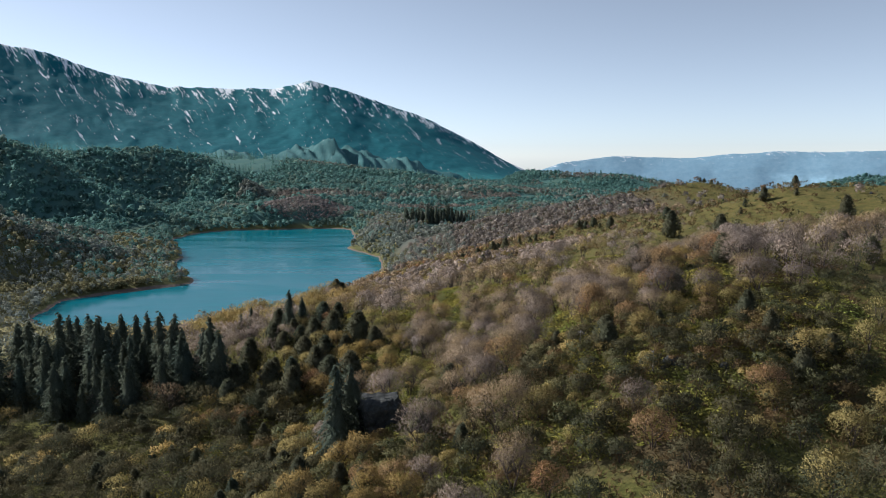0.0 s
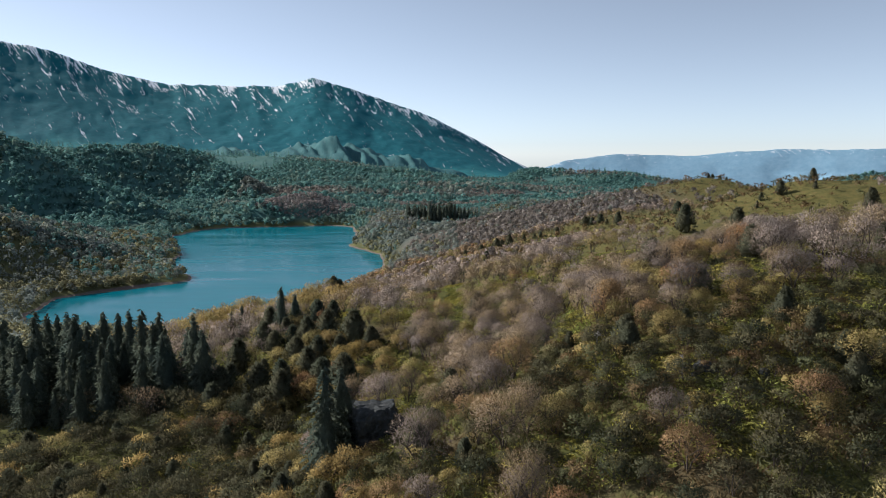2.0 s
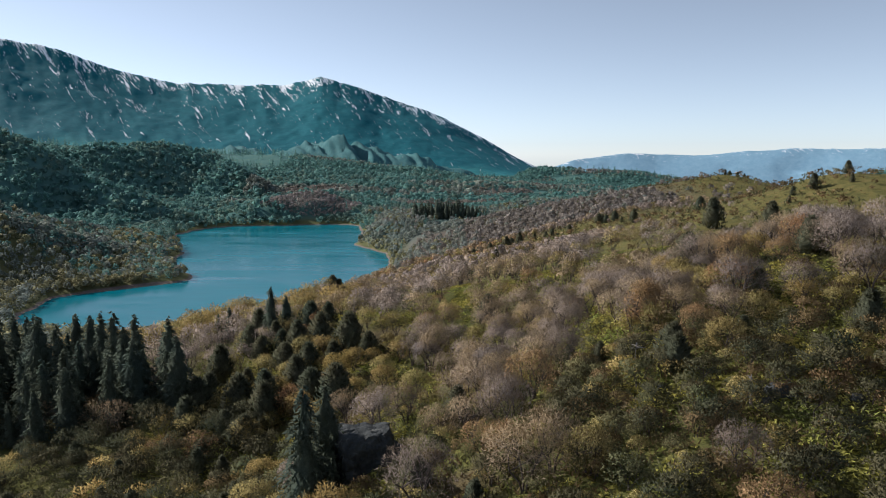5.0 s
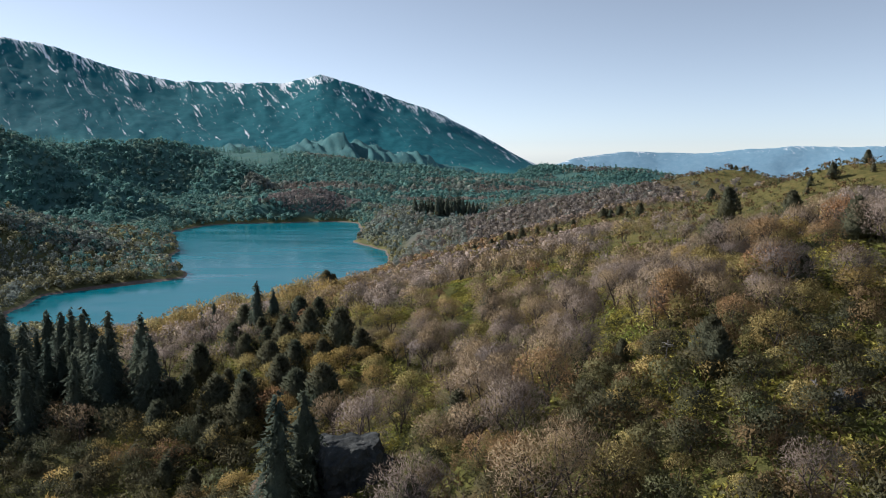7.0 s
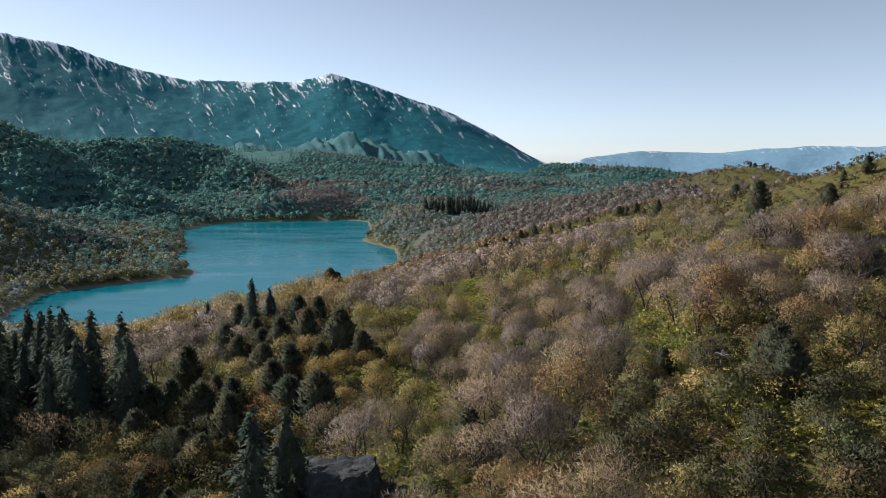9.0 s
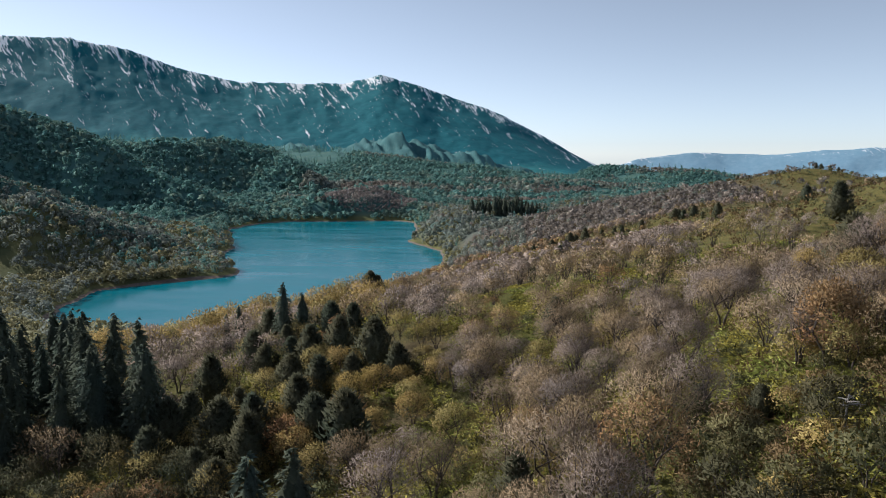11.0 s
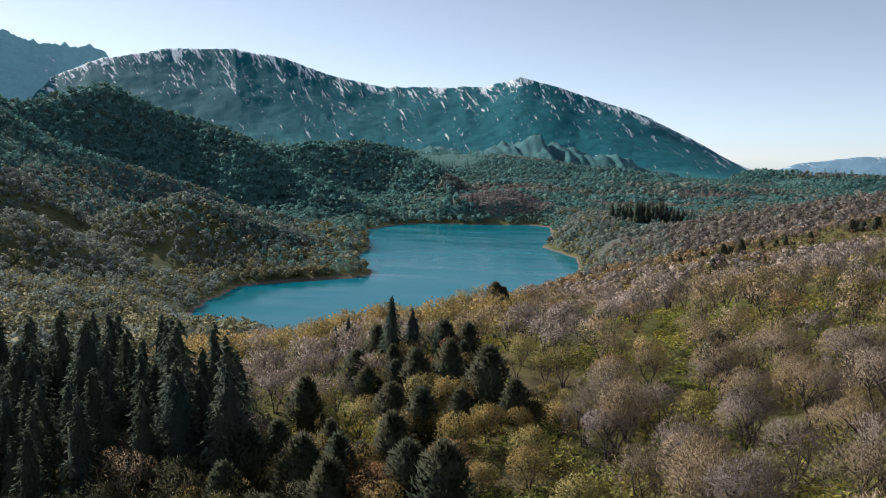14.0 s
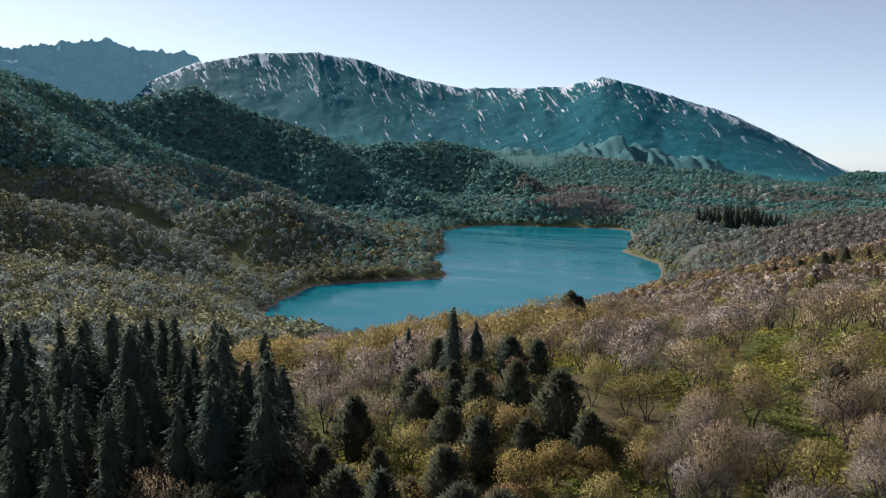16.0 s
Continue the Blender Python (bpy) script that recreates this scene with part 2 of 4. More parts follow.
def mountain_material(name, low, high, tan, snow_from, snow_amount, crest_snow=0.0):
    """Rock with grass on the foot and snow in the gullies, all but the snow tinted for haze. The map runs along the
    ridge (u) and up the slope (v).
    """
    m, n, l, b = mat(name, 0.9, 0.1)
    uv = n.new("ShaderNodeUVMap").outputs["UV"]
    sep = n.new("ShaderNodeSeparateXYZ")
    l.new(uv, sep.inputs[0])
    p = place(n)
    rock = ramp(n, l, noise_of(n, l, p, 0.03, 12, 0.8), [(0.36, low), (0.64, high)])
    # tan is the foot's colour, shifted to blue-green for haze
    spur = ramp(n, l, noise_of(n, l, p, 0.015, 8, 0.65), [(0.35, tan), (0.7, tuple(v * 1.6 for v in tan))])
    foot = n.new("ShaderNodeMath")
    foot.operation = "MULTIPLY"
    l.new(step_of(n, l, noise_of(n, l, p, 0.003, 4), 0.5, 0.62), foot.inputs[0])
    l.new(step_of(n, l, sep.outputs["Y"], 0.5, 0.36), foot.inputs[1])
    c = mixed(n, l, foot.outputs[0], rock, spur)
    bare = n.new("ShaderNodeAttribute")
    bare.attribute_name = "bare_spur"
    # The scree colours carry the same blue-green haze tint as the rock.
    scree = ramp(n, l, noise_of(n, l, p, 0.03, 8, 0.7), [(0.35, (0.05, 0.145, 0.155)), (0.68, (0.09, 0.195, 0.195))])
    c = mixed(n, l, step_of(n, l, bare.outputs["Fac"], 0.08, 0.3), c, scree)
    slant = n.new("ShaderNodeMath")
    slant.operation = "MULTIPLY_ADD"
    slant.inputs[1].default_value = 0.13
    l.new(sep.outputs["Y"], slant.inputs[0])
    l.new(sep.outputs["X"], slant.inputs[2])
    along = n.new("ShaderNodeMath")
    along.operation = "MULTIPLY"
    along.inputs[1].default_value = 0.11
    l.new(sep.outputs["Y"], along.inputs[0])
    flow = n.new("ShaderNodeCombineXYZ")
    l.new(slant.outputs[0], flow.inputs["X"])
    l.new(along.outputs[0], flow.inputs["Y"])
    streak = noise_of(n, l, flow.outputs[0], 160.0, 7, 0.64, 1.4)
    broad = noise_of(n, l, flow.outputs[0], 40.0, 4, 0.6)
    total = n.new("ShaderNodeMath")
    total.operation = "MULTIPLY_ADD"
    total.inputs[1].default_value = 0.6
    l.new(broad, total.inputs[0])
    l.new(streak, total.inputs[2])
    lift = n.new("ShaderNodeMath")
    lift.operation = "MULTIPLY_ADD"
    lift.inputs[1].default_value = snow_amount
    l.new(step_of(n, l, sep.outputs["Y"], snow_from, 1.0), lift.inputs[0])
    l.new(total.outputs[0], lift.inputs[2])
    cap = n.new("ShaderNodeMath")
    cap.operation = "MULTIPLY_ADD"
    cap.inputs[1].default_value = crest_snow
    l.new(step_of(n, l, sep.outputs["Y"], 0.86, 1.0), cap.inputs[0])
    l.new(lift.outputs[0], cap.inputs[2])
    snow = step_of(n, l, cap.outputs[0], 0.99, 1.03)
    gate = n.new("ShaderNodeMath")
    gate.operation = "MULTIPLY"
    l.new(snow, gate.inputs[0])
    l.new(step_of(n, l, sep.outputs["Y"], snow_from - 0.12, snow_from + 0.08), gate.inputs[1])
    c = mixed(n, l, gate.outputs[0], c, (0.88, 0.9, 0.93))
    l.new(c, b.inputs["Base Color"])
    bp = n.new("ShaderNodeBump")
    bp.inputs["Strength"].default_value, bp.inputs["Distance"].default_value = 0.25, 8
    l.new(noise_of(n, l, p, 0.012, 10, 0.7), bp.inputs["Height"])
    l.new(bp.outputs[0], b.inputs["Normal"])
    return m


# Haze is put into the rock colours: bluer, and paler farther off.
M_MOUNT_HAZED = mountain_material("mountain_rock_hazed", (0.006, 0.096, 0.125), (0.02, 0.15, 0.178), (0.028, 0.15, 0.16), 0.3, 0.085, 0.11)
M_FARMOUNT_HAZED = mountain_material("far_mountain_hazed", (0.26, 0.5, 0.55), (0.36, 0.6, 0.63), (0.34, 0.56, 0.6), 0.45, 0.0)
M_RANGE_HAZED = mountain_material("haze_blue_range", (0.2, 0.35, 0.47), (0.27, 0.42, 0.53), (0.25, 0.4, 0.5), 0.8, 0.11)


# ---- the shape of the land: heights in metres over the lake ----
RIDGES = {
    "near_bank": [(0, -150, 82), (0, 0, 74), (2, 60, 69), (4, 91, 67), (14, 110, 76), (11, 141, 70), (9, 164, 65), (-10, 187, 63), (9, 197, 67), (1, 238, 66), (-7, 259, 55), (-45, 284, 53)],
    "right_bank": [(90, -60, 95), (75, 40, 82), (58, 92, 78), (33, 99, 80), (51, 104, 83), (44, 122, 83), (56, 138, 90), (40, 152, 83), (30, 135, 81), (50, 212, 74), (51, 234, 76), (100, 150, 94)],
    "right_hill": [(87, 264, 82), (102, 254, 82), (160, 314, 96.5), (215, 318, 95.5), (330, 300, 92), (150, 200, 90), (130, 420, 72), (190, 460, 72), (300, 480, 70)],
    "far_slope": [(35, 380, 56), (61, 386, 56), (48, 492, 47), (69, 496, 53), (87, 501, 58), (186, 630, 71), (245, 652, 82), (330, 690, 50), (150, 760, 48), (280, 900, 40), (50, 782, 30), (69, 859, 27)],
    "ravine": [(45, 312, 63), (15, 310, 56), (72, 325, 68), (105, 385, 66), (-10, 325, 49), (22, 268, 64), (-40, 400, 30), (0, 440, 38), (0, 560, 28), (0, 660, 14)],
    "left_bank": [(-25, 121, 56), (-9, 131, 65), (-36, 134, 53), (-67, 154, 51), (-70, 172, 51), (-95, 178, 49), (-50, 211, 58), (-61, 265, 50), (-126, 210, 42), (-60, 100, 56), (-150, 90, 45), (-150, 330, 20)],
    "left_slope": [(-310, 335, 32), (-447, 459, 24), (-470, 640, 14), (-373, 563, 6), (-289, 590, 4), (-330, 470, 8), (-440, 819, 8), (-454, 920, 6), (-416, 1095, 5), (-586, 1130, 30), (-300, 150, 45), (-620, 420, 45)],
    "left_hills": [(-862, 1200, 84), (-640, 1225, 20), (-770, 1170, 48), (-560, 1330, 18), (-1009, 1136, 118), (-885, 1326, 96), (-900, 731, 112), (-1010, 918, 100), (-640, 960, 12), (-780, 980, 40), (-700, 700, 30), (-580, 640, 16), (-640, 1400, 30), (-560, 1450, 24), (-470, 1420, 16), (-800, 1750, 100), (-600, 1850, 88), (-900, 2200, 112), (-430, 1330, 20), (-1400, 1300, 150), (-1300, 700, 170)],
    "valley": [(-45, 885, 24), (30, 890, 26), (-150, 1250, 12), (-247, 1185, 26), (-340, 1170, 8), (-247, 1300, 12), (0, 1500, 30), (-120, 1800, 60), (250, 1500, 24), (350, 1800, 10), (150, 2300, 10)],
    "forest_ridge": [(250, 2050, 6), (510, 2259, 36), (650, 2350, 40), (830, 2400, -40), (1000, 2600, -80), (520, 1500, 15), (900, 1500, -20), (1500, 1500, -10), (900, 700, 30), (600, 200, 70)],
    "far_floor": [(-600, 2300, 95), (-300, 2700, 66), (-1300, 2000, 140), (200, 3000, -40), (1000, 3300, -150), (1900, 3200, -80), (2500, 2000, 20), (-1800, 1600, 220), (0, -800, 110), (900, -600, 100), (-900, -400, 110)],
}
SHORE = [(-249, 409), (-274, 436), (-288, 465), (-306, 510), (-308, 545), (-290, 570), (-262, 594), (-236, 618), (-238, 632), (-262, 670), (-293, 728), (-305, 780), (-322, 840), (-360, 890), (-385, 960),
         (-378, 1030), (-345, 1080), (-243, 1100), (-170, 1108), (-142, 1070), (-124, 975), (-121, 850), (-93, 820), (-74, 771), (-62, 707), (-60, 630), (-90, 540), (-130, 470), (-165, 410), (-205, 390)]


class Lattice:
    """Smooth value noise on a repeating lattice."""

    def __init__(self, seed):
        self.table = np.random.RandomState(seed).rand(256, 256)

    def at(self, x, y):
        xi, yi = np.floor(x).astype(int), np.floor(y).astype(int)
        u, v = x - xi, y - yi
        u, v = u * u * (3 - 2 * u), v * v * (3 - 2 * v)
        g = lambda i, j: self.table[(xi + i) % 256, (yi + j) % 256]
        return (g(0, 0) * (1 - u) + g(1, 0) * u) * (1 - v) + (g(0, 1) * (1 - u) + g(1, 1) * u) * v - 0.5

    def layers(self, x, y, count=4, gain=0.5):
        out, a = 0.0, 1.0
        for k in range(count):
            out = out + a * self.at(x * 2 ** k + 17.3 * k, y * 2 ** k + 5.1 * k)
            a *= gain
        return out

    def ridged(self, x, y, count=4, gain=0.5):
        out, a = 0.0, 1.0
        for k in range(count):
            out = out + a * (0.5 - np.abs(self.at(x * 2 ** k + 9.7 * k, y * 2 ** k + 3.3 * k)) * 2)
            a *= gain
        return out


LAT = Lattice(7)
# Crest lines of the single hills (x, y, height) and the fall of their sides.
CRESTS = [
    ([(-760, 480, 214), (-838, 650, 192), (-838, 741, 176), (-800, 783, 140), (-744, 830, 103), (-668, 858, 76), (-614, 866, 56), (-524, 870, 32), (-449, 860, 14)], 0.66),
    ([(-1400, 860, 250), (-1150, 960, 196), (-1072, 1004, 193), (-1042, 1045, 190), (-1010, 1110, 214), (-990, 1143, 226), (-950, 1155, 207), (-907, 1169, 190), (-824, 1190, 160), (-680, 1150, 120), (-567, 1113, 60), (-456, 1080, 27), (-365, 1056, 5)], 0.7),
    ([(-895, 1488, 110), (-843, 1520, 113), (-725, 1528, 125), (-650, 1545, 127), (-540, 1550, 112), (-480, 1495, 92), (-415, 1440, 58), (-385, 1380, 30)], 0.74),
    ([(-444, 563, 28), (-451, 612, 46), (-434, 640, 53), (-400, 665, 40), (-382, 690, 22)], 0.38),
    ([(-620, 400, 85), (-470, 408, 62), (-462, 440, 57), (-452, 470, 51), (-440, 510, 26)], 0.5),
    ([(-400, 290, 46), (-320, 325, 34), (-275, 350, 20)], 0.4),
    ([(310, 640, 42), (264, 640, 70), (243, 653, 86), (224, 655, 81), (191, 694, 75), (153, 724, 62), (129, 749, 55), (89, 785, 42)], 0.24),
    ([(300, 300, 92), (198, 307, 95), (163, 315, 96.5), (164, 343, 92), (171, 384, 86)], 0.33),
    ([(-315, 1150, 24), (-280, 1172, 36), (-236, 1195, 42), (-190, 1205, 31)], 0.27),
    ([(296, 2382, 56), (424, 2311, 50), (516, 2241, 46), (607, 2218, 50), (690, 2200, 34), (770, 2190, -10)], 0.3),
    ([(-627, 2109, 112), (-400, 1950, 92), (-302, 1876, 82), (-150, 1894, 66), (-50, 1999, 54)], 0.14),
    ([(1140, 2120, -20), (1207, 2074, 28), (1257, 2045, 46), (1340, 1990, 46), (1600, 1850, 50)], 0.3),
]


def spline_kernel(d2):
    return 0.5 * d2 * np.log(d2 + 1e-9)


def fit_land():
    c = np.array([p for line in RIDGES.values() for p in line], float) / 100
    n = len(c)
    d2 = ((c[:, None, :2] - c[None, :, :2]) ** 2).sum(-1)
    a = np.zeros((n + 3, n + 3))
    a[:n, :n] = spline_kernel(d2) + np.eye(n) * 0.004
    a[:n, n:] = np.c_[np.ones(n), c[:, :2]]
    a[n:, :n] = a[:n, n:].T
    return c, np.linalg.solve(a, np.r_[c[:, 2], 0, 0, 0])


LAND_C, LAND_W = fit_land()


def shore_distance(x, y):
    """Metres to the lake's edge, negative over the water."""
    s = np.array(SHORE, float)
    best, inside = np.full(x.shape, 1e9), np.zeros(x.shape, bool)
    for (ax, ay), (bx, by) in zip(s, np.roll(s, -1, 0)):
        k = np.clip(((x - ax) * (bx - ax) + (y - ay) * (by - ay)) / ((bx - ax) ** 2 + (by - ay) ** 2), 0, 1)
        best = np.minimum(best, np.hypot(x - ax - k * (bx - ax), y - ay - k * (by - ay)))
        cross = (ay > y) != (by > y)
        inside ^= cross & (x < ax + (bx - ax) * (y - ay) / (by - ay if by != ay else 1e-9))
    return np.where(inside, -best, best)


def crest_height(x, y, line, fall):
    out = np.full(x.shape, -1e3)
    for (ax, ay, az), (bx, by, bz) in zip(line, line[1:]):
        k = np.clip(((x - ax) * (bx - ax) + (y - ay) * (by - ay)) / ((bx - ax) ** 2 + (by - ay) ** 2), 0, 1)
        d = np.hypot(x - ax - k * (bx - ax), y - ay - k * (by - ay))
        out = np.maximum(out, az + k * (bz - az) - fall * (np.sqrt(d * d + 64) - 8))
    return out


def land(x, y):
    x, y = np.atleast_1d(np.asarray(x, float)), np.atleast_1d(np.asarray(y, float))
    h = np.empty(x.shape)
    flat_x, flat_y, out = x.ravel() / 100, y.ravel() / 100, h.reshape(-1)
    n = len(LAND_C)
    for i in range(0, len(flat_x), 20000):
        px, py = flat_x[i:i + 20000], flat_y[i:i + 20000]
        d2 = (px[:, None] - LAND_C[:, 0]) ** 2 + (py[:, None] - LAND_C[:, 1]) ** 2
        out[i:i + 20000] = (spline_kernel(d2) @ LAND_W[:n] + LAND_W[n] + LAND_W[n + 1] * px + LAND_W[n + 2] * py) * 100
    for line, fall in CRESTS:
        c = crest_height(x, y, line, fall)
        gap = np.clip(0.5 + (c - h) / 16, 0, 1)
        h = h + (c - h) * gap + 8 * gap * (1 - gap)
    r = np.hypot(x, y)
    far = np.clip((r - 2600) / 900, 0, 1)
    h = h * (1 - far) + far * np.clip(h, -150, 40)
    h = h + LAT.layers(x / 160, y / 160, 3) * np.clip((r - 250) / 500, 0, 1) * np.where((x > -60) & (y < 900), 4 + 12 * np.clip((y - 700) / 200, 0, 1), 16)
    h = h + LAT.layers(x / 22, y / 22, 3) * 1.6
    sd = shore_distance(x + LAT.layers(x / 30, y / 30, 2) * 10, y + LAT.layers(x / 30 + 50, y / 30, 2) * 10)
    k = np.clip(sd / 45, 0, 1)
    k = k * k * (3 - 2 * k)
    dry = 0.1 + np.minimum(sd, 7) * 0.42 + k * np.where(sd > 900, h - 1, np.maximum(h - 1, 0.3))
    return np.where(sd > 0, dry, np.maximum(sd * 0.15, -5.0))


# ---- making meshes ----
def mesh_from(name, verts, faces, material, uv=None, smooth=False, normals=None):
    """A mesh from arrays; all faces have the same number of corners. normals: one for each vertex, for soft crowns."""
    verts, faces = np.asarray(verts, np.float32), np.asarray(faces, np.int32)
    if normals is not None and faces.shape[1] == 3:
        # turn each face to the side that its corner normals point to
        normals = np.asarray(normals, np.float32)
        p = verts[faces]
        flat = np.cross(p[:, 1] - p[:, 0], p[:, 2] - p[:, 0])
        back = (flat * normals[faces].sum(1)).sum(1) < 0
        faces = np.where(back[:, None], faces[:, ::-1], faces)
    me = bpy.data.meshes.new(name)
    me.vertices.add(len(verts))
    me.vertices.foreach_set("co", verts.ravel())
    k = faces.shape[1]
    me.loops.add(faces.size)
    me.loops.foreach_set("vertex_index", faces.ravel())
    me.polygons.add(len(faces))
    me.polygons.foreach_set("loop_start", np.arange(len(faces), dtype=np.int32) * k)
    if smooth:
        me.polygons.foreach_set("use_smooth", np.ones(len(faces), bool))
    if uv is not None:
        layer = me.uv_layers.new(name="UVMap")
        layer.data.foreach_set("uv", np.asarray(uv, np.float32)[faces.ravel()].ravel())
    me.materials.append(material)
    me.update(calc_edges=True)
    me.validate()
    if normals is not None:
        me.polygons.foreach_set("use_smooth", np.ones(len(faces), bool))
        me.normals_split_custom_set_from_vertices(np.asarray(normals, np.float32))
    return me


def sheet_faces(rows, cols):
    i = np.arange(rows * cols).reshape(rows, cols)
    return np.stack([i[:-1, :-1], i[:-1, 1:], i[1:, 1:], i[1:, :-1]], -1).reshape(-1, 4)


# ---- ground, water, mountains ----
def build_ground():
    az = np.radians(np.concatenate([np.arange(-180, -66, 6.0), np.arange(-66, 44, 0.46), np.arange(44, 180, 6.0), [180.0]]))
    rr = np.concatenate([np.arange(0, 120, 4.0), 120 * 1.0125 ** np.arange(0, 320)])
    rr = rr[rr < 6000]
    a, r = np.meshgrid(az, rr)
    x, y = np.sin(a) * r, 40 + np.cos(a) * r
    z = land(x, y)
    v = np.stack([x, y, z], -1).reshape(-1, 3)
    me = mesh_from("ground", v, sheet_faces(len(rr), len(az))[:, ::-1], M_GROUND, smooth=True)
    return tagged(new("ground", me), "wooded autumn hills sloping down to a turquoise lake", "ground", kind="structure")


build_ground()


def build_water():
    bm = bmesh.new()
    cx, cy = -225, 760
    bm.faces.new([bm.verts.new((cx + (x - cx) * 1.12, cy + (y - cy) * 1.08, 0)) for x, y in SHORE])
    bmesh.ops.recalc_face_normals(bm, faces=bm.faces)
    if sum(f.normal.z for f in bm.faces) < 0:
        bmesh.ops.reverse_faces(bm, faces=bm.faces)
    bmesh.ops.triangulate(bm, faces=bm.faces)
    me = bpy.data.meshes.new("water")
    bm.to_mesh(me)
    me.materials.append(M_WATER)
    return tagged(new("water", me), "calm turquoise mountain lake between wooded hills", "lake", kind="structure")


build_water()


def build_mountain(name, label, profile, crest, depth, foot, material, spurs=(), steep=1.5, relief=8, step=0.16, straight=False, jagged=9):
    """A mountain along an arc. profile: bearing and height of its crest in degrees, seen from high over the near bank."""
    pb, pe = np.array(profile).T
    az = np.arange(pb[0], pb[-1], step)
    s = np.linspace(0, 1.2, 100)
    a, t = np.meshgrid(az, s)
    exact = np.interp(az, pb, pe)
    bell = np.exp(-0.5 * (np.arange(-24, 25) * step / 1.3) ** 2)
    soft = np.convolve(np.pad(exact, 24, mode="edge"), bell / bell.sum(), "valid")
    keen = np.clip((t - 0.6) / 0.4, 0, 1)
    top = soft * (1 - keen) + exact * keen
    ridge = ((np.cos(np.radians(np.clip(a, -80, 80))) / crest) ** 6 + 4860.0 ** -6) ** (-1 / 6) if straight else crest
    r = ridge - depth * (1 - t)
    r = r + LAT.layers(a / 5, t * 0 + 3, 3) * 50 * (1 - np.abs(t - 0.6))
    zc = 110 + np.tan(np.radians(top)) * ridge
    rise = np.clip(t, 0, 1) ** steep
    z = foot + (zc - foot) * np.where(t <= 1, rise, 1 - (t - 1) * 2.2)
    wob = np.sin(np.clip(t, 0, 1) * np.pi) ** 0.8
    tall = np.clip((zc - foot) / 400, 0.05, 1.2)
    along, up = np.radians(a) * crest, t * depth
    sway = LAT.layers(along / 500, up / 500 + 20, 3) * 160
    z = z + LAT.ridged((along + 0.7 * up + sway) / 620, up / 1500 + 4, 3, 0.5) * relief * 2.2 * wob * tall
    z = z + LAT.layers((along + sway) / 190, (up + sway) / 230, 5, 0.6) * relief * 1.7 * np.clip(t * 3, 0, 1) * np.clip((1.04 - t) * 5, 0.15, 1) * tall
    z = z + LAT.layers(a * 1.1, t * 0 + 7.7, 5, 0.62) * jagged * tall * np.clip((t - 0.72) / 0.25, 0, 1)
    scree = np.zeros(a.shape)
    for bearing, wide, at, high in spurs:
        rough = LAT.ridged((along + 0.4 * up) / 90, up / 300 + bearing, 3) - 0.3
        lean = a + LAT.layers(along / 130, up / 130 + 9, 4, 0.6) * 1.5 - bearing - (at - t) * 5.0 * LAT.at(np.array([bearing * 3.1]), np.array([0.5]))[0]
        p = np.sqrt((lean / wide) ** 2 + 0.01) + np.maximum(at - t, 0) / 0.3 + np.maximum(t - at, 0) / 0.12
        body = np.clip(1.05 - p + rough * 0.3, 0, 1)
        z = z + high * body + high * 0.2 * rough * body + high * 0.12 * rough * np.clip(body * 3, 0, 1)
        scree = np.maximum(scree, body)
    b = np.radians(a)
    v = np.stack([np.sin(b) * r, 40 + np.cos(b) * r, z], -1).reshape(-1, 3)
    uv = np.stack([a / 40, t], -1).reshape(-1, 2)
    me = mesh_from(name, v, sheet_faces(len(s), len(az)), material, uv, True)
    layer = me.attributes.new("bare_spur", "FLOAT", "POINT")
    layer.data.foreach_set("value", scree.ravel().astype(np.float32))
    return tagged(new(name, me), label, "mountain", kind="structure")


build_mountain("mountain", "mountain ridge tinted dark blue-green for haze, with snow streaks under its crest",
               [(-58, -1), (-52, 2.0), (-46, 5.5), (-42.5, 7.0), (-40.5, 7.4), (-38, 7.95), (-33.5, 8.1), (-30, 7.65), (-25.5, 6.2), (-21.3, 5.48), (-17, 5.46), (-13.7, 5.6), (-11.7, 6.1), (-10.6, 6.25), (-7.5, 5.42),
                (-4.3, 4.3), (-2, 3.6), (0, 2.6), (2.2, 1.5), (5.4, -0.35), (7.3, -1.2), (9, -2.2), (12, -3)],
               3700, 1500, 5, M_MOUNT_HAZED, straight=True, spurs=[(-17.6, 3.6, 0.32, 46), (-10.6, 5.6, 0.34, 54), (-13.0, 3.8, 0.28, 34), (-6.4, 5.2, 0.32, 48), (-8.3, 3.2, 0.28, 50), (-2.6, 4.5, 0.24, 50), (-26, 4.2, 0.24, 50), (-22.5, 2.8, 0.25, 50), (-33, 4.2, 0.28, 45), (-29.5, 3.2, 0.22, 40)])
build_mountain("mountain", "mountain tinted hazy blue, with a jagged crest and a few snow streaks",
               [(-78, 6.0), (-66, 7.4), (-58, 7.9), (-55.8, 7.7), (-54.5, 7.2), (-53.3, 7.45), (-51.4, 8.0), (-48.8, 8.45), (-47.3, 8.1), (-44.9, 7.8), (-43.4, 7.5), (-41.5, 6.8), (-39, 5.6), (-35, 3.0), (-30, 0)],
               4880, 1100, 90, M_FARMOUNT_HAZED, relief=26, jagged=42)
build_mountain("backdrop", "distant mountain range tinted pale blue for haze, with snow along its crest",
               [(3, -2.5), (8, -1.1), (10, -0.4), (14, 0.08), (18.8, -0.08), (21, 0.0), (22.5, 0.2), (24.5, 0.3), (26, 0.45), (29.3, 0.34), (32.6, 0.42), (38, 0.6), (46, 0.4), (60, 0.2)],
               4850, 300, -120, M_RANGE_HAZED, relief=10, steep=1.0, step=0.35)

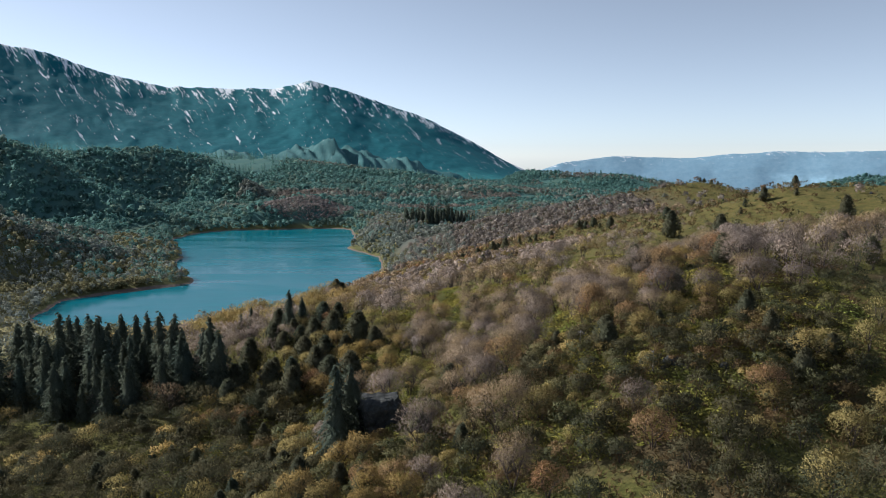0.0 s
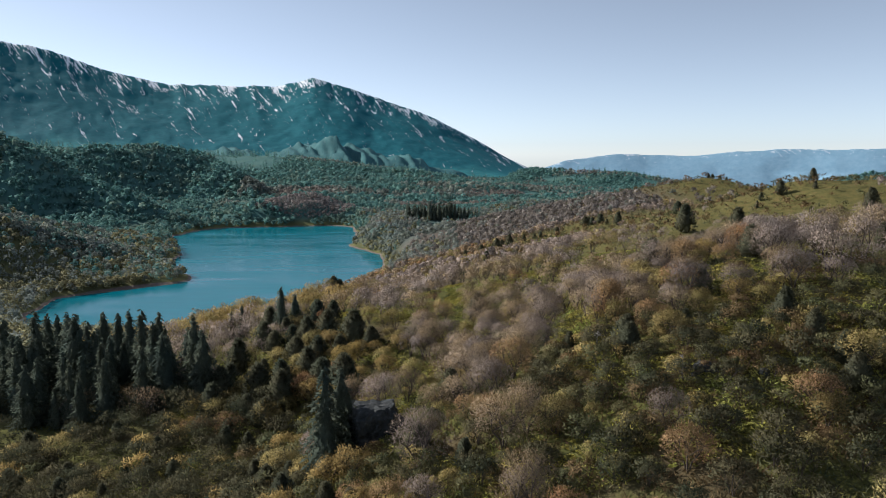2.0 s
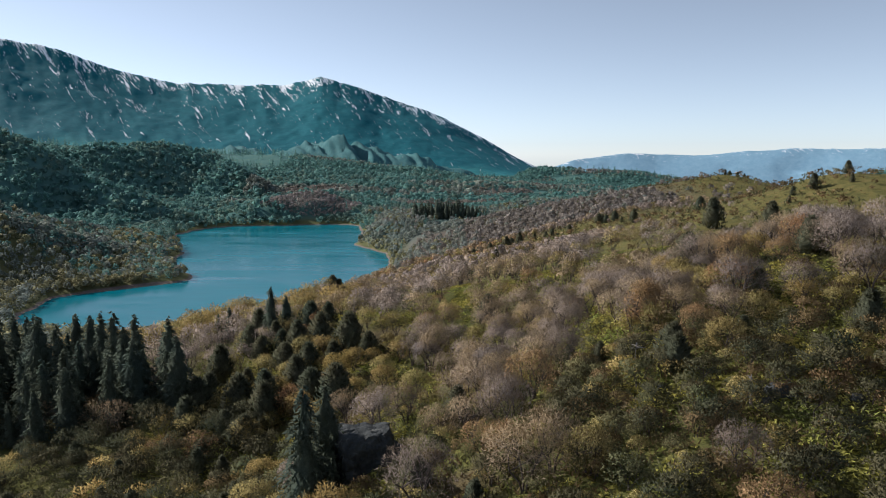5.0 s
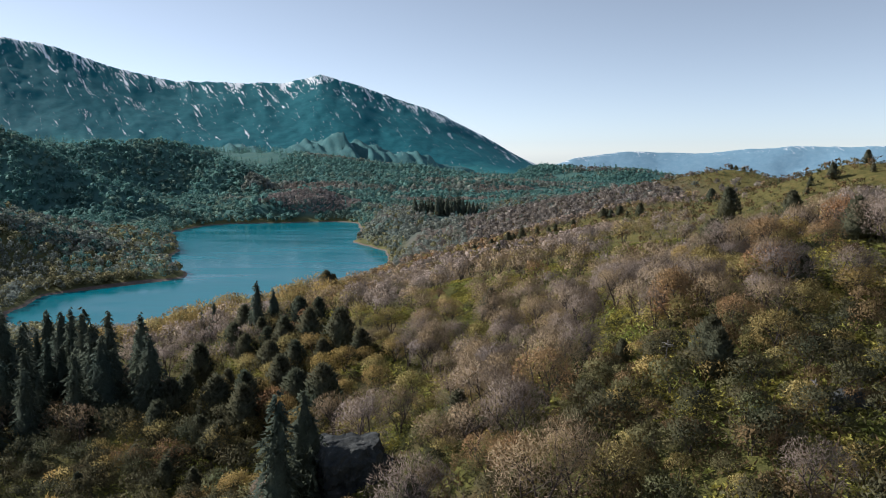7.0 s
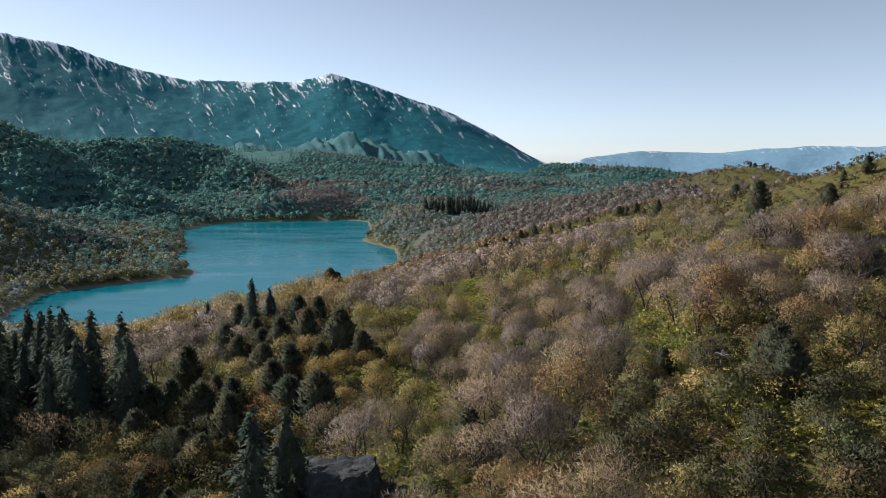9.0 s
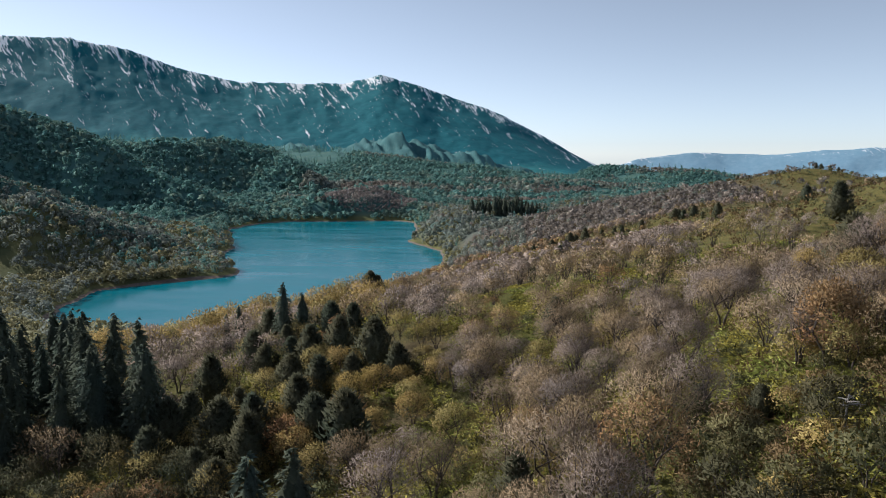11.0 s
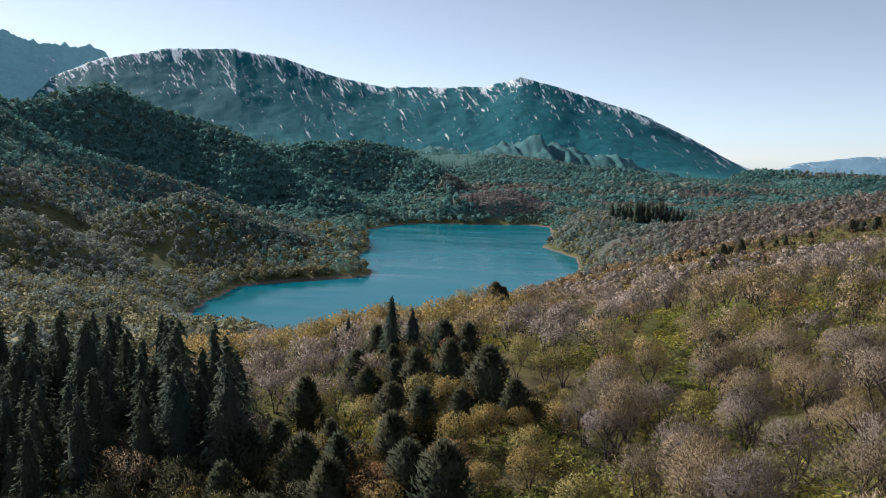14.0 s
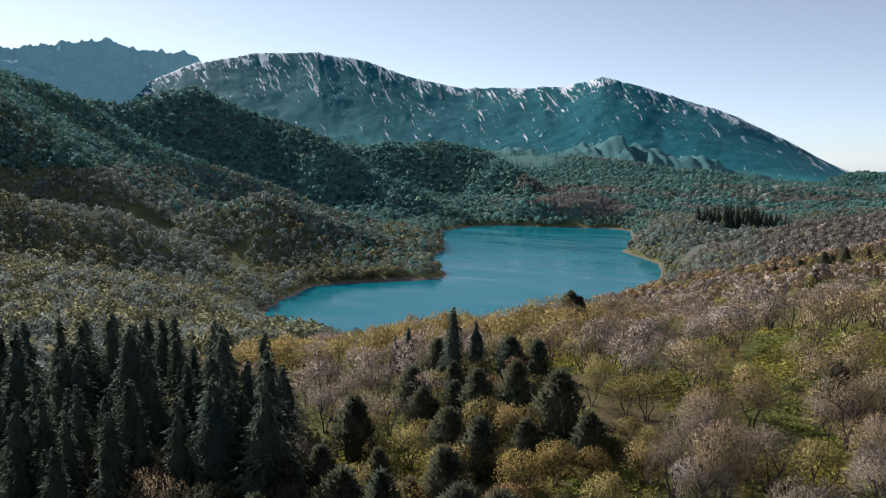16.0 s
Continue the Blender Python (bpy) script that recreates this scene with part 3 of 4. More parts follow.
# ---- plants: shapes ----
def tube(path, radii, sides=5):
    path = np.asarray(path, float)
    n = len(path)
    d = np.gradient(path, axis=0)
    d /= np.linalg.norm(d, axis=1)[:, None] + 1e-9
    ref = np.where(np.abs(d[:, 2:3]) > 0.9, [[1.0, 0, 0]], [[0, 0, 1.0]])
    u = np.cross(d, ref)
    u /= np.linalg.norm(u, axis=1)[:, None] + 1e-9
    w = np.cross(d, u)
    ang = np.arange(sides) * 2 * np.pi / sides
    v = path[:, None] + (u[:, None] * np.cos(ang)[None, :, None] + w[:, None] * np.sin(ang)[None, :, None]) * np.asarray(radii, float)[:, None, None]
    i = np.arange(n * sides).reshape(n, sides)
    a, b, c, e = i[:-1], np.roll(i, -1, 1)[:-1], np.roll(i, -1, 1)[1:], i[1:]
    f = np.concatenate([np.stack([a, b, c], -1).reshape(-1, 3), np.stack([a, c, e], -1).reshape(-1, 3)])
    return v.reshape(-1, 3), f


def joined(pieces):
    vs, fs, k = [], [], 0
    for v, f in pieces:
        vs.append(v)
        fs.append(f + k)
        k += len(v)
    return np.concatenate(vs), np.concatenate(fs)


def unit(v):
    return v / (np.linalg.norm(v, axis=-1, keepdims=True) + 1e-9)


def blades(base, way, length, width, rs):
    """Slender triangles: twigs, sprays or leaves."""
    side = unit(np.cross(way, unit(rs.normal(size=base.shape)))) * np.asarray(width)[:, None] * 0.5
    v = np.stack([base - side, base + side, base + way * np.asarray(length)[:, None]], 1).reshape(-1, 3)
    return v, np.arange(len(v)).reshape(-1, 3)


def soft_normals(v, centre, radii, rs, jitter=0.26):
    return unit(unit((v - centre) / radii) + rs.normal(size=v.shape) * jitter)


def clump_shape(seed, high, wide, twigs, long, broad):
    """A low bush as it looks from farther off: tufts of twigs gathered in uneven clumps."""
    rs = np.random.RandomState(seed)
    c = np.stack([rs.normal(size=7) * 0.42 * wide, rs.normal(size=7) * 0.42 * wide, high * (0.45 + 0.35 * rs.rand(7))], -1)
    c[:, 2] -= np.hypot(c[:, 0], c[:, 1]) / wide * 0.16 * high
    d = unit(rs.normal(size=(twigs, 3)) + [0, 0, 0.2])
    base = c[rs.randint(0, 7, twigs)] + d * [wide * 0.42, wide * 0.42, high * 0.2] * (0.5 + 0.6 * rs.rand(twigs, 1))
    base[:, 2] = np.maximum(base[:, 2], high * 0.16)
    v, f = blades(base, unit(d + rs.normal(size=d.shape) * 0.7), long * (0.6 + 0.8 * rs.rand(twigs)), broad * (0.6 + 0.8 * rs.rand(twigs)), rs)
    return v, f, soft_normals(v, np.array([0, 0, high * 0.4]), np.array([wide, wide, high * 0.55]), rs)


def tufted(seed, high, wide, tufts, size, loose=0.3):
    """A crown seen from far off: a lopsided dome of leaf and twig tufts, denser towards the top."""
    rs = np.random.RandomState(seed)
    d = unit(rs.normal(size=(tufts, 3)) + [0, 0, 0.45])
    ang = np.arctan2(d[:, 1], d[:, 0])
    lobes = 0.88 + 0.16 * np.sin(2 * ang + seed) + 0.12 * np.sin(5 * ang + 2 * seed)
    reach = (lobes * (0.55 + 0.45 * rs.rand(tufts) ** 0.5))[:, None]
    base = d * reach * [wide, wide, high * 0.48] + [0, 0, high * 0.5]
    u = unit(np.cross(d, rs.normal(size=d.shape)) + d * loose * rs.normal(size=(tufts, 1)))
    w = unit(np.cross(u, d) + rs.normal(size=d.shape) * loose)
    sz = size * (0.65 + 0.7 * rs.rand(tufts))[:, None]
    v = np.stack([base - u * sz * 0.75 - w * sz * 0.45, base + u * sz * 0.75 - w * sz * 0.45, base + w * sz * 0.85], 1).reshape(-1, 3)
    return v, np.arange(len(v)).reshape(-1, 3), unit(soft_normals(v, np.array([0, 0, high * 0.4]), np.array([wide, wide, high * 0.5]), rs, 0.3) + [0, 0, 0.15])


def broad_shape(seed, high, wide, twigs, long, thin, limbs=8, sides=4, leaf=0.0, branchlets=2):
    """A broad-crowned tree: leaning stems with limbs and branches, and a domed, uneven crown of twigs (with leaves)."""
    rs = np.random.RandomState(seed)
    wood, tips = [], []
    stems = rs.randint(2, 5)
    turn = rs.rand() * 6.28
    for s in range(stems):
        a = turn + s * 6.28 / stems + rs.normal() * 0.3
        lean = (0.1 + 0.14 * rs.rand()) * high
        fork = np.array([np.cos(a) * lean, np.sin(a) * lean, high * (0.3 + 0.12 * rs.rand())])
        r0 = 0.03 * high / stems ** 0.5
        wood.append(tube([(np.cos(a) * 0.15, np.sin(a) * 0.15, -0.6), fork * [0.35, 0.35, 0.45], fork], [r0 * 1.25, r0, r0 * 0.8], sides + 1))
        for k in range(max(2, limbs // stems)):
            b = a + rs.normal() * 0.6 + (k - 0.5) * 0.9
            out = wide * (0.25 + 0.65 * rs.rand())
            end = np.array([np.cos(b) * out, np.sin(b) * out, high * (0.55 + 0.4 * (0.35 + 0.65 * rs.rand()) * (1 - 0.55 * (out / wide) ** 2))])
            mid = fork * 0.5 + end * 0.5 + [0, 0, high * 0.05 * rs.rand()] + rs.normal(size=3) * 0.03 * wide
            wood.append(tube([fork, mid, end], [r0 * 0.62, r0 * 0.4, r0 * 0.12], sides))
            tips.append(end)
            for w in range(branchlets):
                e2 = mid + (end - mid) * (0.3 + 0.4 * rs.rand()) + rs.normal(size=3) * [0.24 * wide, 0.24 * wide, 0.06 * high] + [0, 0, 0.08 * high]
                wood.append(tube([mid, e2], [r0 * 0.26, r0 * 0.07], 3))
                tips.append(e2)
    tips = np.array(tips)
    pick = tips[rs.randint(0, len(tips), twigs)]
    base = pick + rs.normal(size=(twigs, 3)) * [0.17 * wide, 0.17 * wide, 0.075 * high]
    dome = unit(rs.normal(size=(twigs, 3)) + [0, 0, 0.35])
    ang = np.arctan2(dome[:, 1], dome[:, 0])
    lobes = 0.9 + 0.14 * np.sin(3 * ang + seed) + 0.1 * np.sin(5 * ang + 2 * seed + 3 * dome[:, 2])
    dome = dome * (lobes * (0.62 + 0.38 * rs.rand(twigs) ** 0.6))[:, None] * [wide, wide, high * 0.5] + [0, 0, high * 0.48]
    base = np.where(rs.rand(twigs, 1) < 0.5, base, dome)
    rel = (base - [0, 0, high * 0.45]) / [wide, wide, high * 0.55]
    far = np.linalg.norm(rel, axis=1)
    base = np.where(far[:, None] > 1.0, base - (rel * (1 - 1 / np.maximum(far, 1))[:, None]) * [wide, wide, high * 0.55], base)
    base[:, 2] = np.maximum(base[:, 2], (0.26 + 0.14 * rs.rand(twigs)) * high)
    way = unit(rel * 0.7 + [0, 0, 0.45] + rs.normal(size=(twigs, 3)) * 0.8)
    ln = long * (0.6 + 0.8 * rs.rand(twigs))
    wd = thin * (0.7 + 0.6 * rs.rand(twigs))
    if leaf:
        is_leaf = rs.rand(twigs) < leaf
        ln = np.where(is_leaf, ln * 0.42, ln)
        wd = np.where(is_leaf, wd * 2.4, wd)
        way = np.where(is_leaf[:, None], unit(rs.normal(size=(twigs, 3))), way)
    v, f = blades(base, way, ln, wd, rs)
    return joined(wood), (v, f, soft_normals(v, np.array([0, 0, high * 0.42]), np.array([wide, wide, high * 0.5]), rs))


def spruce_shape(seed, high, wide, levels, per, sprays, size, sides=5, blunt=0.85, heart=0.0):
    """A spruce: tapered trunk, whorls of drooping boughs made of needle sprays, with gaps between them."""
    rs = np.random.RandomState(seed)
    wood = tube([(0, 0, -0.8), (0, 0, high * 0.5), (0, 0, high * 0.98)], [0.018 * high, 0.011 * high, 0.02], sides)
    out = []
    for k in range(levels):
        t = (k + rs.rand()) / levels
        z = high * (0.06 + 0.94 * t)
        reach = wide * (1 - t) ** blunt * (0.8 + 0.35 * rs.rand()) + 0.1
        for j in range(max(3, int(per * (1 - 0.5 * t)))):
            a = rs.rand() * 6.28
            r = reach * (0.65 + 0.45 * rs.rand())
            d = np.array([np.cos(a), np.sin(a), 0.0])
            u = np.linspace(0.25, 1.0, sprays)
            zj = rs.normal() * 0.02 * high
            pos = [0, 0, zj] + d * (u * r)[:, None] + np.stack([0 * u, 0 * u, z - r * (0.3 * u + 0.25 * u * u) + 0.12 * r], -1)
            way = unit(d * 0.8 + np.array([0, 0, -0.45]) + rs.normal(size=(sprays, 3)) * 0.5)
            s = size * (0.7 + 0.6 * rs.rand(sprays)) * (0.55 + 0.45 * (1 - t))
            out.append(blades(pos, way, s * 1.25, s * 0.62, rs))
    out.append(blades(np.array([[0, 0, high * 0.94]]), np.array([[0, 0, 1.0]]), [high * 0.06], [0.15], rs))
    if heart:
        zs = np.linspace(0.05, 0.93, 12)
        rings = wide * (1 - zs) ** blunt * heart * (0.75 + 0.5 * rs.rand(12)) + 0.05
        v, f = tube(np.stack([rs.normal(size=12) * 0.05, rs.normal(size=12) * 0.05, zs * high], -1), rings, 8)
        out.append((v + rs.normal(size=v.shape) * [0.22, 0.22, 0.3] * wide * 0.25, f))
    v, f = joined(out)
    n = unit(np.c_[v[:, :2], 0.35 * np.hypot(v[:, 0], v[:, 1]) + 0.1] + 0.0)
    return wood, (v, f, unit(n + rs.normal(size=v.shape) * 0.35))


def juniper_shape(seed, high, wide, sprays, size):
    """A dense egg-shaped juniper of upright sprays, in a few uneven tufts."""
    rs = np.random.RandomState(seed)
    wood = tube([(0, 0, -0.5), (0.05, 0, high * 0.3), (0, 0.05, high * 0.7)], [0.03 * high, 0.02 * high, 0.008 * high], 5)
    t = rs.rand(sprays) ** 0.8
    a = rs.rand(sprays) * 6.28
    lobes = 1 + 0.22 * np.sin(a * 3 + seed) + 0.15 * np.sin(a * 5 + t * 9)
    prof = (1 - t) ** 0.62 * (0.62 + 0.38 * np.minimum(1, t / 0.22)) * lobes * 1.15
    r = wide * prof * (0.55 + 0.45 * rs.rand(sprays) ** 0.5)
    base = np.stack([np.cos(a) * r, np.sin(a) * r, high * (0.03 + 0.88 * t) + rs.normal(size=sprays) * 0.02 * high], -1)
    way = unit(np.stack([np.cos(a) * 0.6, np.sin(a) * 0.6, 0.8 + 0 * a], -1) + rs.normal(size=(sprays, 3)) * 0.4)
    s = size * (0.7 + 0.6 * rs.rand(sprays))
    zs = np.linspace(0.02, 0.86, 9)
    rings = wide * (1 - zs) ** 0.62 * (0.62 + 0.38 * np.minimum(1, zs / 0.22)) * 0.72 * (0.8 + 0.4 * rs.rand(9))
    hv, hf = tube(np.stack([rs.normal(size=9) * 0.06, rs.normal(size=9) * 0.06, zs * high], -1), rings, 9)
    v, f = joined([blades(base, way, s * 1.3, s * 0.55, rs), (hv + rs.normal(size=hv.shape) * 0.07 * wide, hf)])
    return wood, (v, f, soft_normals(v, np.array([0, 0, high * 0.35]), np.array([wide, wide, high * 0.6]), rs))


# ---- plants: things ----
def plant(name, label, category, group, wood, leaves, leaf_material, trunk_name="trunk", crown_name="crown"):
    ob = tagged(new(name), label, category, group)
    for part_name, shape, material in ((trunk_name, wood, M_BARK), (crown_name, leaves, leaf_material)):
        p = new(part_name, mesh_from(part_name, shape[0], shape[1], material, normals=shape[2] if len(shape) > 2 else None))
        p.parent = ob
    return ob


def spot(x, y, size=1.0, turn=0.0, sink=0.0, tall=1.0):
    z = float(land(x, y)[0]) - sink
    return Matrix.Translation((x, y, z)) @ Matrix.Rotation(turn, 4, "Z") @ Matrix.Diagonal((size, size, size * tall, 1))


RS = np.random.RandomState(11)


def plant_out(models, places, size=(0.8, 1.2), base_high=None):
    """Stand the models on the ground at the places (x, y[, height]); the first use of each model is the model itself."""
    own = {}
    for i, p in enumerate(places):
        k = int(RS.randint(len(models)))
        s = p[2] / base_high if len(p) > 2 else size[0] + (size[1] - size[0]) * RS.rand()
        m = spot(p[0], p[1], s, RS.rand() * 6.28)
        if k in own:
            copy_thing(models[k], m)
        else:
            own[k] = m
    for k, ob in enumerate(models):
        if k in own:
            ob.matrix_basis = own[k]
        else:
            for o in (*ob.children, ob):
                bpy.data.objects.remove(o)


def scatter(x0, x1, y0, y1, gap, seed, jitter=0.9):
    rs = np.random.RandomState(seed)
    gx, gy = np.meshgrid(np.arange(x0, x1, gap), np.arange(y0, y1, gap))
    x = gx.ravel() + (rs.rand(gx.size) - 0.5) * gap * jitter
    y = gy.ravel() + (rs.rand(gx.size) - 0.5) * gap * jitter
    return x, y, rs


def seen_wedge(x, y, left=-59, right=35):
    """The part of the plan ahead of the flight: between the two bearings."""
    b = np.degrees(np.arctan2(x, y - 60))
    b2 = np.degrees(np.arctan2(x, y + 5))
    return (b > left) & (b2 < right)


def stuff(name, label, category, shapes, x, y, s, rs, material, which=None):
    """Many plants of a kind as one mesh."""
    if len(x) == 0:
        return None
    z = land(x, y)
    which = rs.randint(0, len(shapes), len(x)) if which is None else which
    vs, fs, ns, ts, k = [], [], [], [], 0
    a = rs.rand(len(x)) * 6.28
    tone = np.random.RandomState(len(x)).rand(len(x)) * 2 - 1
    for j, shape in enumerate(shapes):
        v, f = shape[:2]
        sel = np.nonzero(which == j)[0]
        if not len(sel):
            continue
        ca, sa = np.cos(a[sel])[:, None], np.sin(a[sel])[:, None]
        px = (v[None, :, 0] * ca - v[None, :, 1] * sa) * s[sel][:, None] + x[sel][:, None]
        py = (v[None, :, 0] * sa + v[None, :, 1] * ca) * s[sel][:, None] + y[sel][:, None]
        pz = v[None, :, 2] * s[sel][:, None] + z[sel][:, None]
        vs.append(np.stack([px, py, pz], -1).reshape(-1, 3))
        fs.append((f[None] + (np.arange(len(sel)) * len(v))[:, None, None]).reshape(-1, 3) + k)
        k += len(sel) * len(v)
        ts.append(np.repeat(tone[sel], len(v)))
        if len(shape) > 2:
            n = shape[2]
            ns.append(np.stack([n[None, :, 0] * ca - n[None, :, 1] * sa, n[None, :, 0] * sa + n[None, :, 1] * ca, np.repeat(n[None, :, 2], len(sel), 0)], -1).reshape(-1, 3))
    me = mesh_from(name, np.concatenate(vs), np.concatenate(fs), material, normals=np.concatenate(ns) if ns else None)
    layer = me.attributes.new("tone", "FLOAT", "POINT")
    layer.data.foreach_set("value", np.concatenate(ts).astype(np.float32))
    return tagged(new(name, me), label, category, kind="stuff")


# Where single plants stand: x, y and, where known, height.
SPRUCES_TALL = [(-18.5, 114, 17), (-16.6, 118.5, 15), (-47, 205, 13.5), (-43.4, 206.5, 10.5), (-63, 220, 10), (-67, 222, 8.5), (-70, 172, 19.5), (-66, 168, 18), (-73, 178, 16), (-92, 178, 22), (-97, 184, 20), (-86, 176, 18),
                (-105, 176, 19), (-110, 182, 18), (-101, 168, 17), (-80, 167, 17), (-76, 160, 15), (-88, 165, 16), (-94, 160, 15), (-60, 172, 20), (-56, 166, 18), (-118, 190, 22), (-125, 196, 21), (-112, 200, 20), (-132, 188, 22), (-120, 178, 22), (-138, 200, 21),
                (-104, 196, 20), (-98, 204, 18), (-128, 206, 20), (-115, 210, 19), (-90, 196, 18), (-84, 190, 19), (-78, 184, 20), (-108, 188, 23), (-146, 192, 21), (-140, 182, 22)]
JUNIPERS = [(87, 260, 10.8), (101, 248, 9.8), (103, 241, 5.5), (59, 143, 6.8), (140, 299, 6.5), (132, 299, 3.8), (126, 289, 3.1), (151, 293, 3.3), (160, 312, 5.6), (144, 244, 9.6), (47, 166, 9.5), (83, 141, 5.2),
            (84, 133, 5.6), (169, 576, 6.8), (9, 196, 6.2), (-45, 284, 9), (-47.5, 288, 7), (-42.5, 284, 7.5), (-51, 207.5, 8.5), (244, 652, 5), (247, 650, 4.5), (252, 645, 4.2), (256, 640, 4)]
ROW = [(10, 492, 5.7), (14, 495, 5.7), (17, 495, 6.5), (25, 485, 8), (22, 374, 5), (37, 500, 8.3), (41, 505, 6), (45, 490, 9.5), (45, 430, 4.3), (56, 498, 5), (63, 494, 4.2), (67, 491, 5), (76, 477, 6.4), (98, 491, 7.4), (102, 487, 5.8),
       (109, 443, 9), (107, 483, 7.4), (101, 494, 5.8), (107, 465, 4), (112, 342, 6.5)]


def near_woods():
    # stands close to the flight: each tree a thing
    bare = []
    for k in range(7):
        w, c = broad_shape(20 + k, 6.2 + 0.5 * (k % 3), 3.4 + 0.24 * (k % 4), 2500, 0.42, 0.055, 12)
        bare.append(plant("bare_tree", "leafless grey-brown tree with a domed crown of fine twigs", "tree", "bare trees on the slope", w, c, (M_MAUVE, M_TWIG)[k % 2]))
    ochre = []
    for k in range(4):
        w, c = broad_shape(40 + k, 4.8 + 0.5 * (k % 3), 2.8 + 0.25 * (k % 3), 1700, 0.42, 0.08, 8, leaf=0.5)
        ochre.append(plant("ochre_tree", "small tree with thinning ochre autumn leaves", "tree", "autumn trees on the slope", w, c, (M_OCHRE, M_YELLOW, M_RUST, M_OCHRE)[k]))
    shrubs = []
    for k in range(4):
        w, c = broad_shape(60 + k, 2.2, 1.6, 700, 0.3, 0.075, 6, 3, leaf=0.6, branchlets=0)
        shrubs.append(plant("shrub", ("low olive and ochre shrub among the trees", "low dark green shrub among the trees")[k > 0], "shrub", "shrubs on the slope", w, c, (M_SHRUB, M_DARK_SHRUB)[k > 0], "stem", "foliage"))
    return bare, ochre, shrubs


def clearing(x, y):
    """Above 0: grass and herbs between the trees."""
    return LAT.layers(x / 9.5 + 4.4, y / 9.5 + 1.7, 3) - 0.1


def open_hill(x, y):
    hill = np.clip((x - 64 - 0.02 * (y - 250)) / 20, 0, 1) * np.clip((y - 200) / 25, 0, 1) * np.clip((560 - y) / 60, 0, 1)
    strip = 0.75 * np.clip((x - 8 - 0.5 * (500 - y)) / 20, 0, 1) * np.clip((y - 400) / 30, 0, 1) * np.clip((520 - y) / 20, 0, 1)
    return np.maximum(hill, strip)


def build_plants():
    bare, ochre, shrubs = near_woods()
    spruce = [plant("spruce_tree", "tall dark green spruce with drooping boughs", "tree", "spruces on the bank", *spruce_shape(80 + k, 17, 3.8 + 0.5 * k, 36, 10, 8, 0.72, blunt=0.74, heart=0.46), M_NEEDLE) for k in range(4)]
    junip = [plant("juniper_tree", "dense dark juniper with an egg-shaped crown", "tree", "junipers on the hillside", *juniper_shape(90 + k, 6, 1.8 + 0.25 * k, 1000, 0.42), M_JUNIPER) for k in range(4)]
    # spruces and junipers on the left bank, close together
    x, y, rs = scatter(-140, -44, 140, 206, 5.2, 3)
    keep = (((x + 96) / 34) ** 2 + ((y - 174) / 24) ** 2 < 1) & (rs.rand(len(x)) < 0.45)
    places = SPRUCES_TALL + [(a, b, 6 + 14 * rs.rand() ** 1.2) for a, b in zip(x[keep], y[keep])]
    plant_out(spruce, places, base_high=17)
    x, y, rs = scatter(-64, -12, 148, 222, 6.4, 4)
    dark = (np.hypot((x + 36) / 20, (y - 176) / 34) < 1) & (rs.rand(len(x)) < 0.55)
    x2, y2, rs2 = scatter(-84, 62, 86, 150, 7.5, 5)
    some = rs2.rand(len(x2)) < 0.2 + 0.06 * (x2 > 18) + 0.35 * (x2 < -12) - (y2 > 132) * (x2 > -20)
    places = JUNIPERS + ROW + [(a, b, 5.5 + 5 * rs.rand()) for a, b in zip(x[dark], y[dark])] + [(a, b, 3.2 + 2.6 * rs2.rand()) for a, b in zip(x2[some], y2[some])]
    plant_out(junip, places, base_high=6)
    # broad-leaved trees
    x, y, rs = scatter(-140, 190, 62, 560, 5.1, 6)
    h = land(x, y)
    n = LAT.layers(x / 18 + 9, y / 18 + 2, 2)
    opn = open_hill(x, y)
    keep = seen_wedge(x, y) & (h > 2.5) & ((clearing(x, y) < 0.0) | (y < 128) | (np.hypot((x + 46) / 32, (y - 188) / 44) < 1) | ((np.hypot((x - 4) / 30, (y - 200) / 30) < 1) & (rs.rand(len(x)) < 0.25))) & (rs.rand(len(x)) > opn * 0.92)
    keep &= ~((((x + 84) / 38) ** 2 + ((y - 171) / 21) ** 2 < 1) & (rs.rand(len(x)) < 0.55))
    keep &= (x > -36) | (y > 140) | (rs.rand(len(x)) < 0.55)
    keep &= ~((np.abs(x + 11) < 6.5) & (np.abs(y - 117) < 8))
    x, y, n, opn = x[keep], y[keep], n[keep], opn[keep]
    rr = np.random.RandomState(77).rand(len(x))
    r = rs.rand(len(x))
    low = np.clip((128 - y) / 20, 0, 1) + np.clip((-16 - x) / 24, 0, 1) * (y < 170)
    kind = np.where(r + n * 0.9 + low * 0.25 > 0.78, 1, 0)
    # More dark shrubs on the lower banks, standing in for the slope's shade.
    kind = np.where((rs.rand(len(x)) < 0.1 + 0.55 * np.minimum(low, 1)), 2, kind)
    kind = np.where((x > 16) & (y < 122) & (r < 0.62), 2, kind)
    kind = np.where((x < -16) & (y < 150) & (r < 0.55), 2, kind)
    bank = (np.hypot((x + 82) / 50, (y - 252) / 34) < 1)
    kind = np.where(bank & (r < 0.68), 1, kind)
    kind = np.where((np.hypot((x + 36) / 26, (y - 176) / 38) < 1) & (r < 0.75), np.where(r < 0.35, 2, 1), kind)
    s = 0.76 + 0.5 * rs.rand(len(x))
    s = s * np.where(bank, 1.3, 1.0)
    s = s * np.where(kind == 2, 1 + 0.5 * np.minimum(low, 1), 1)
    near = (x > -36) & (x < 66) & (y > 70) & (y < 190)
    for k, models in ((0, bare), (1, ochre), (2, shrubs)):
        sel = np.nonzero(near & (kind == k))[0][:300]
        plant_out(models, [(x[i], y[i], s[i]) for i in sel], base_high=1.0)
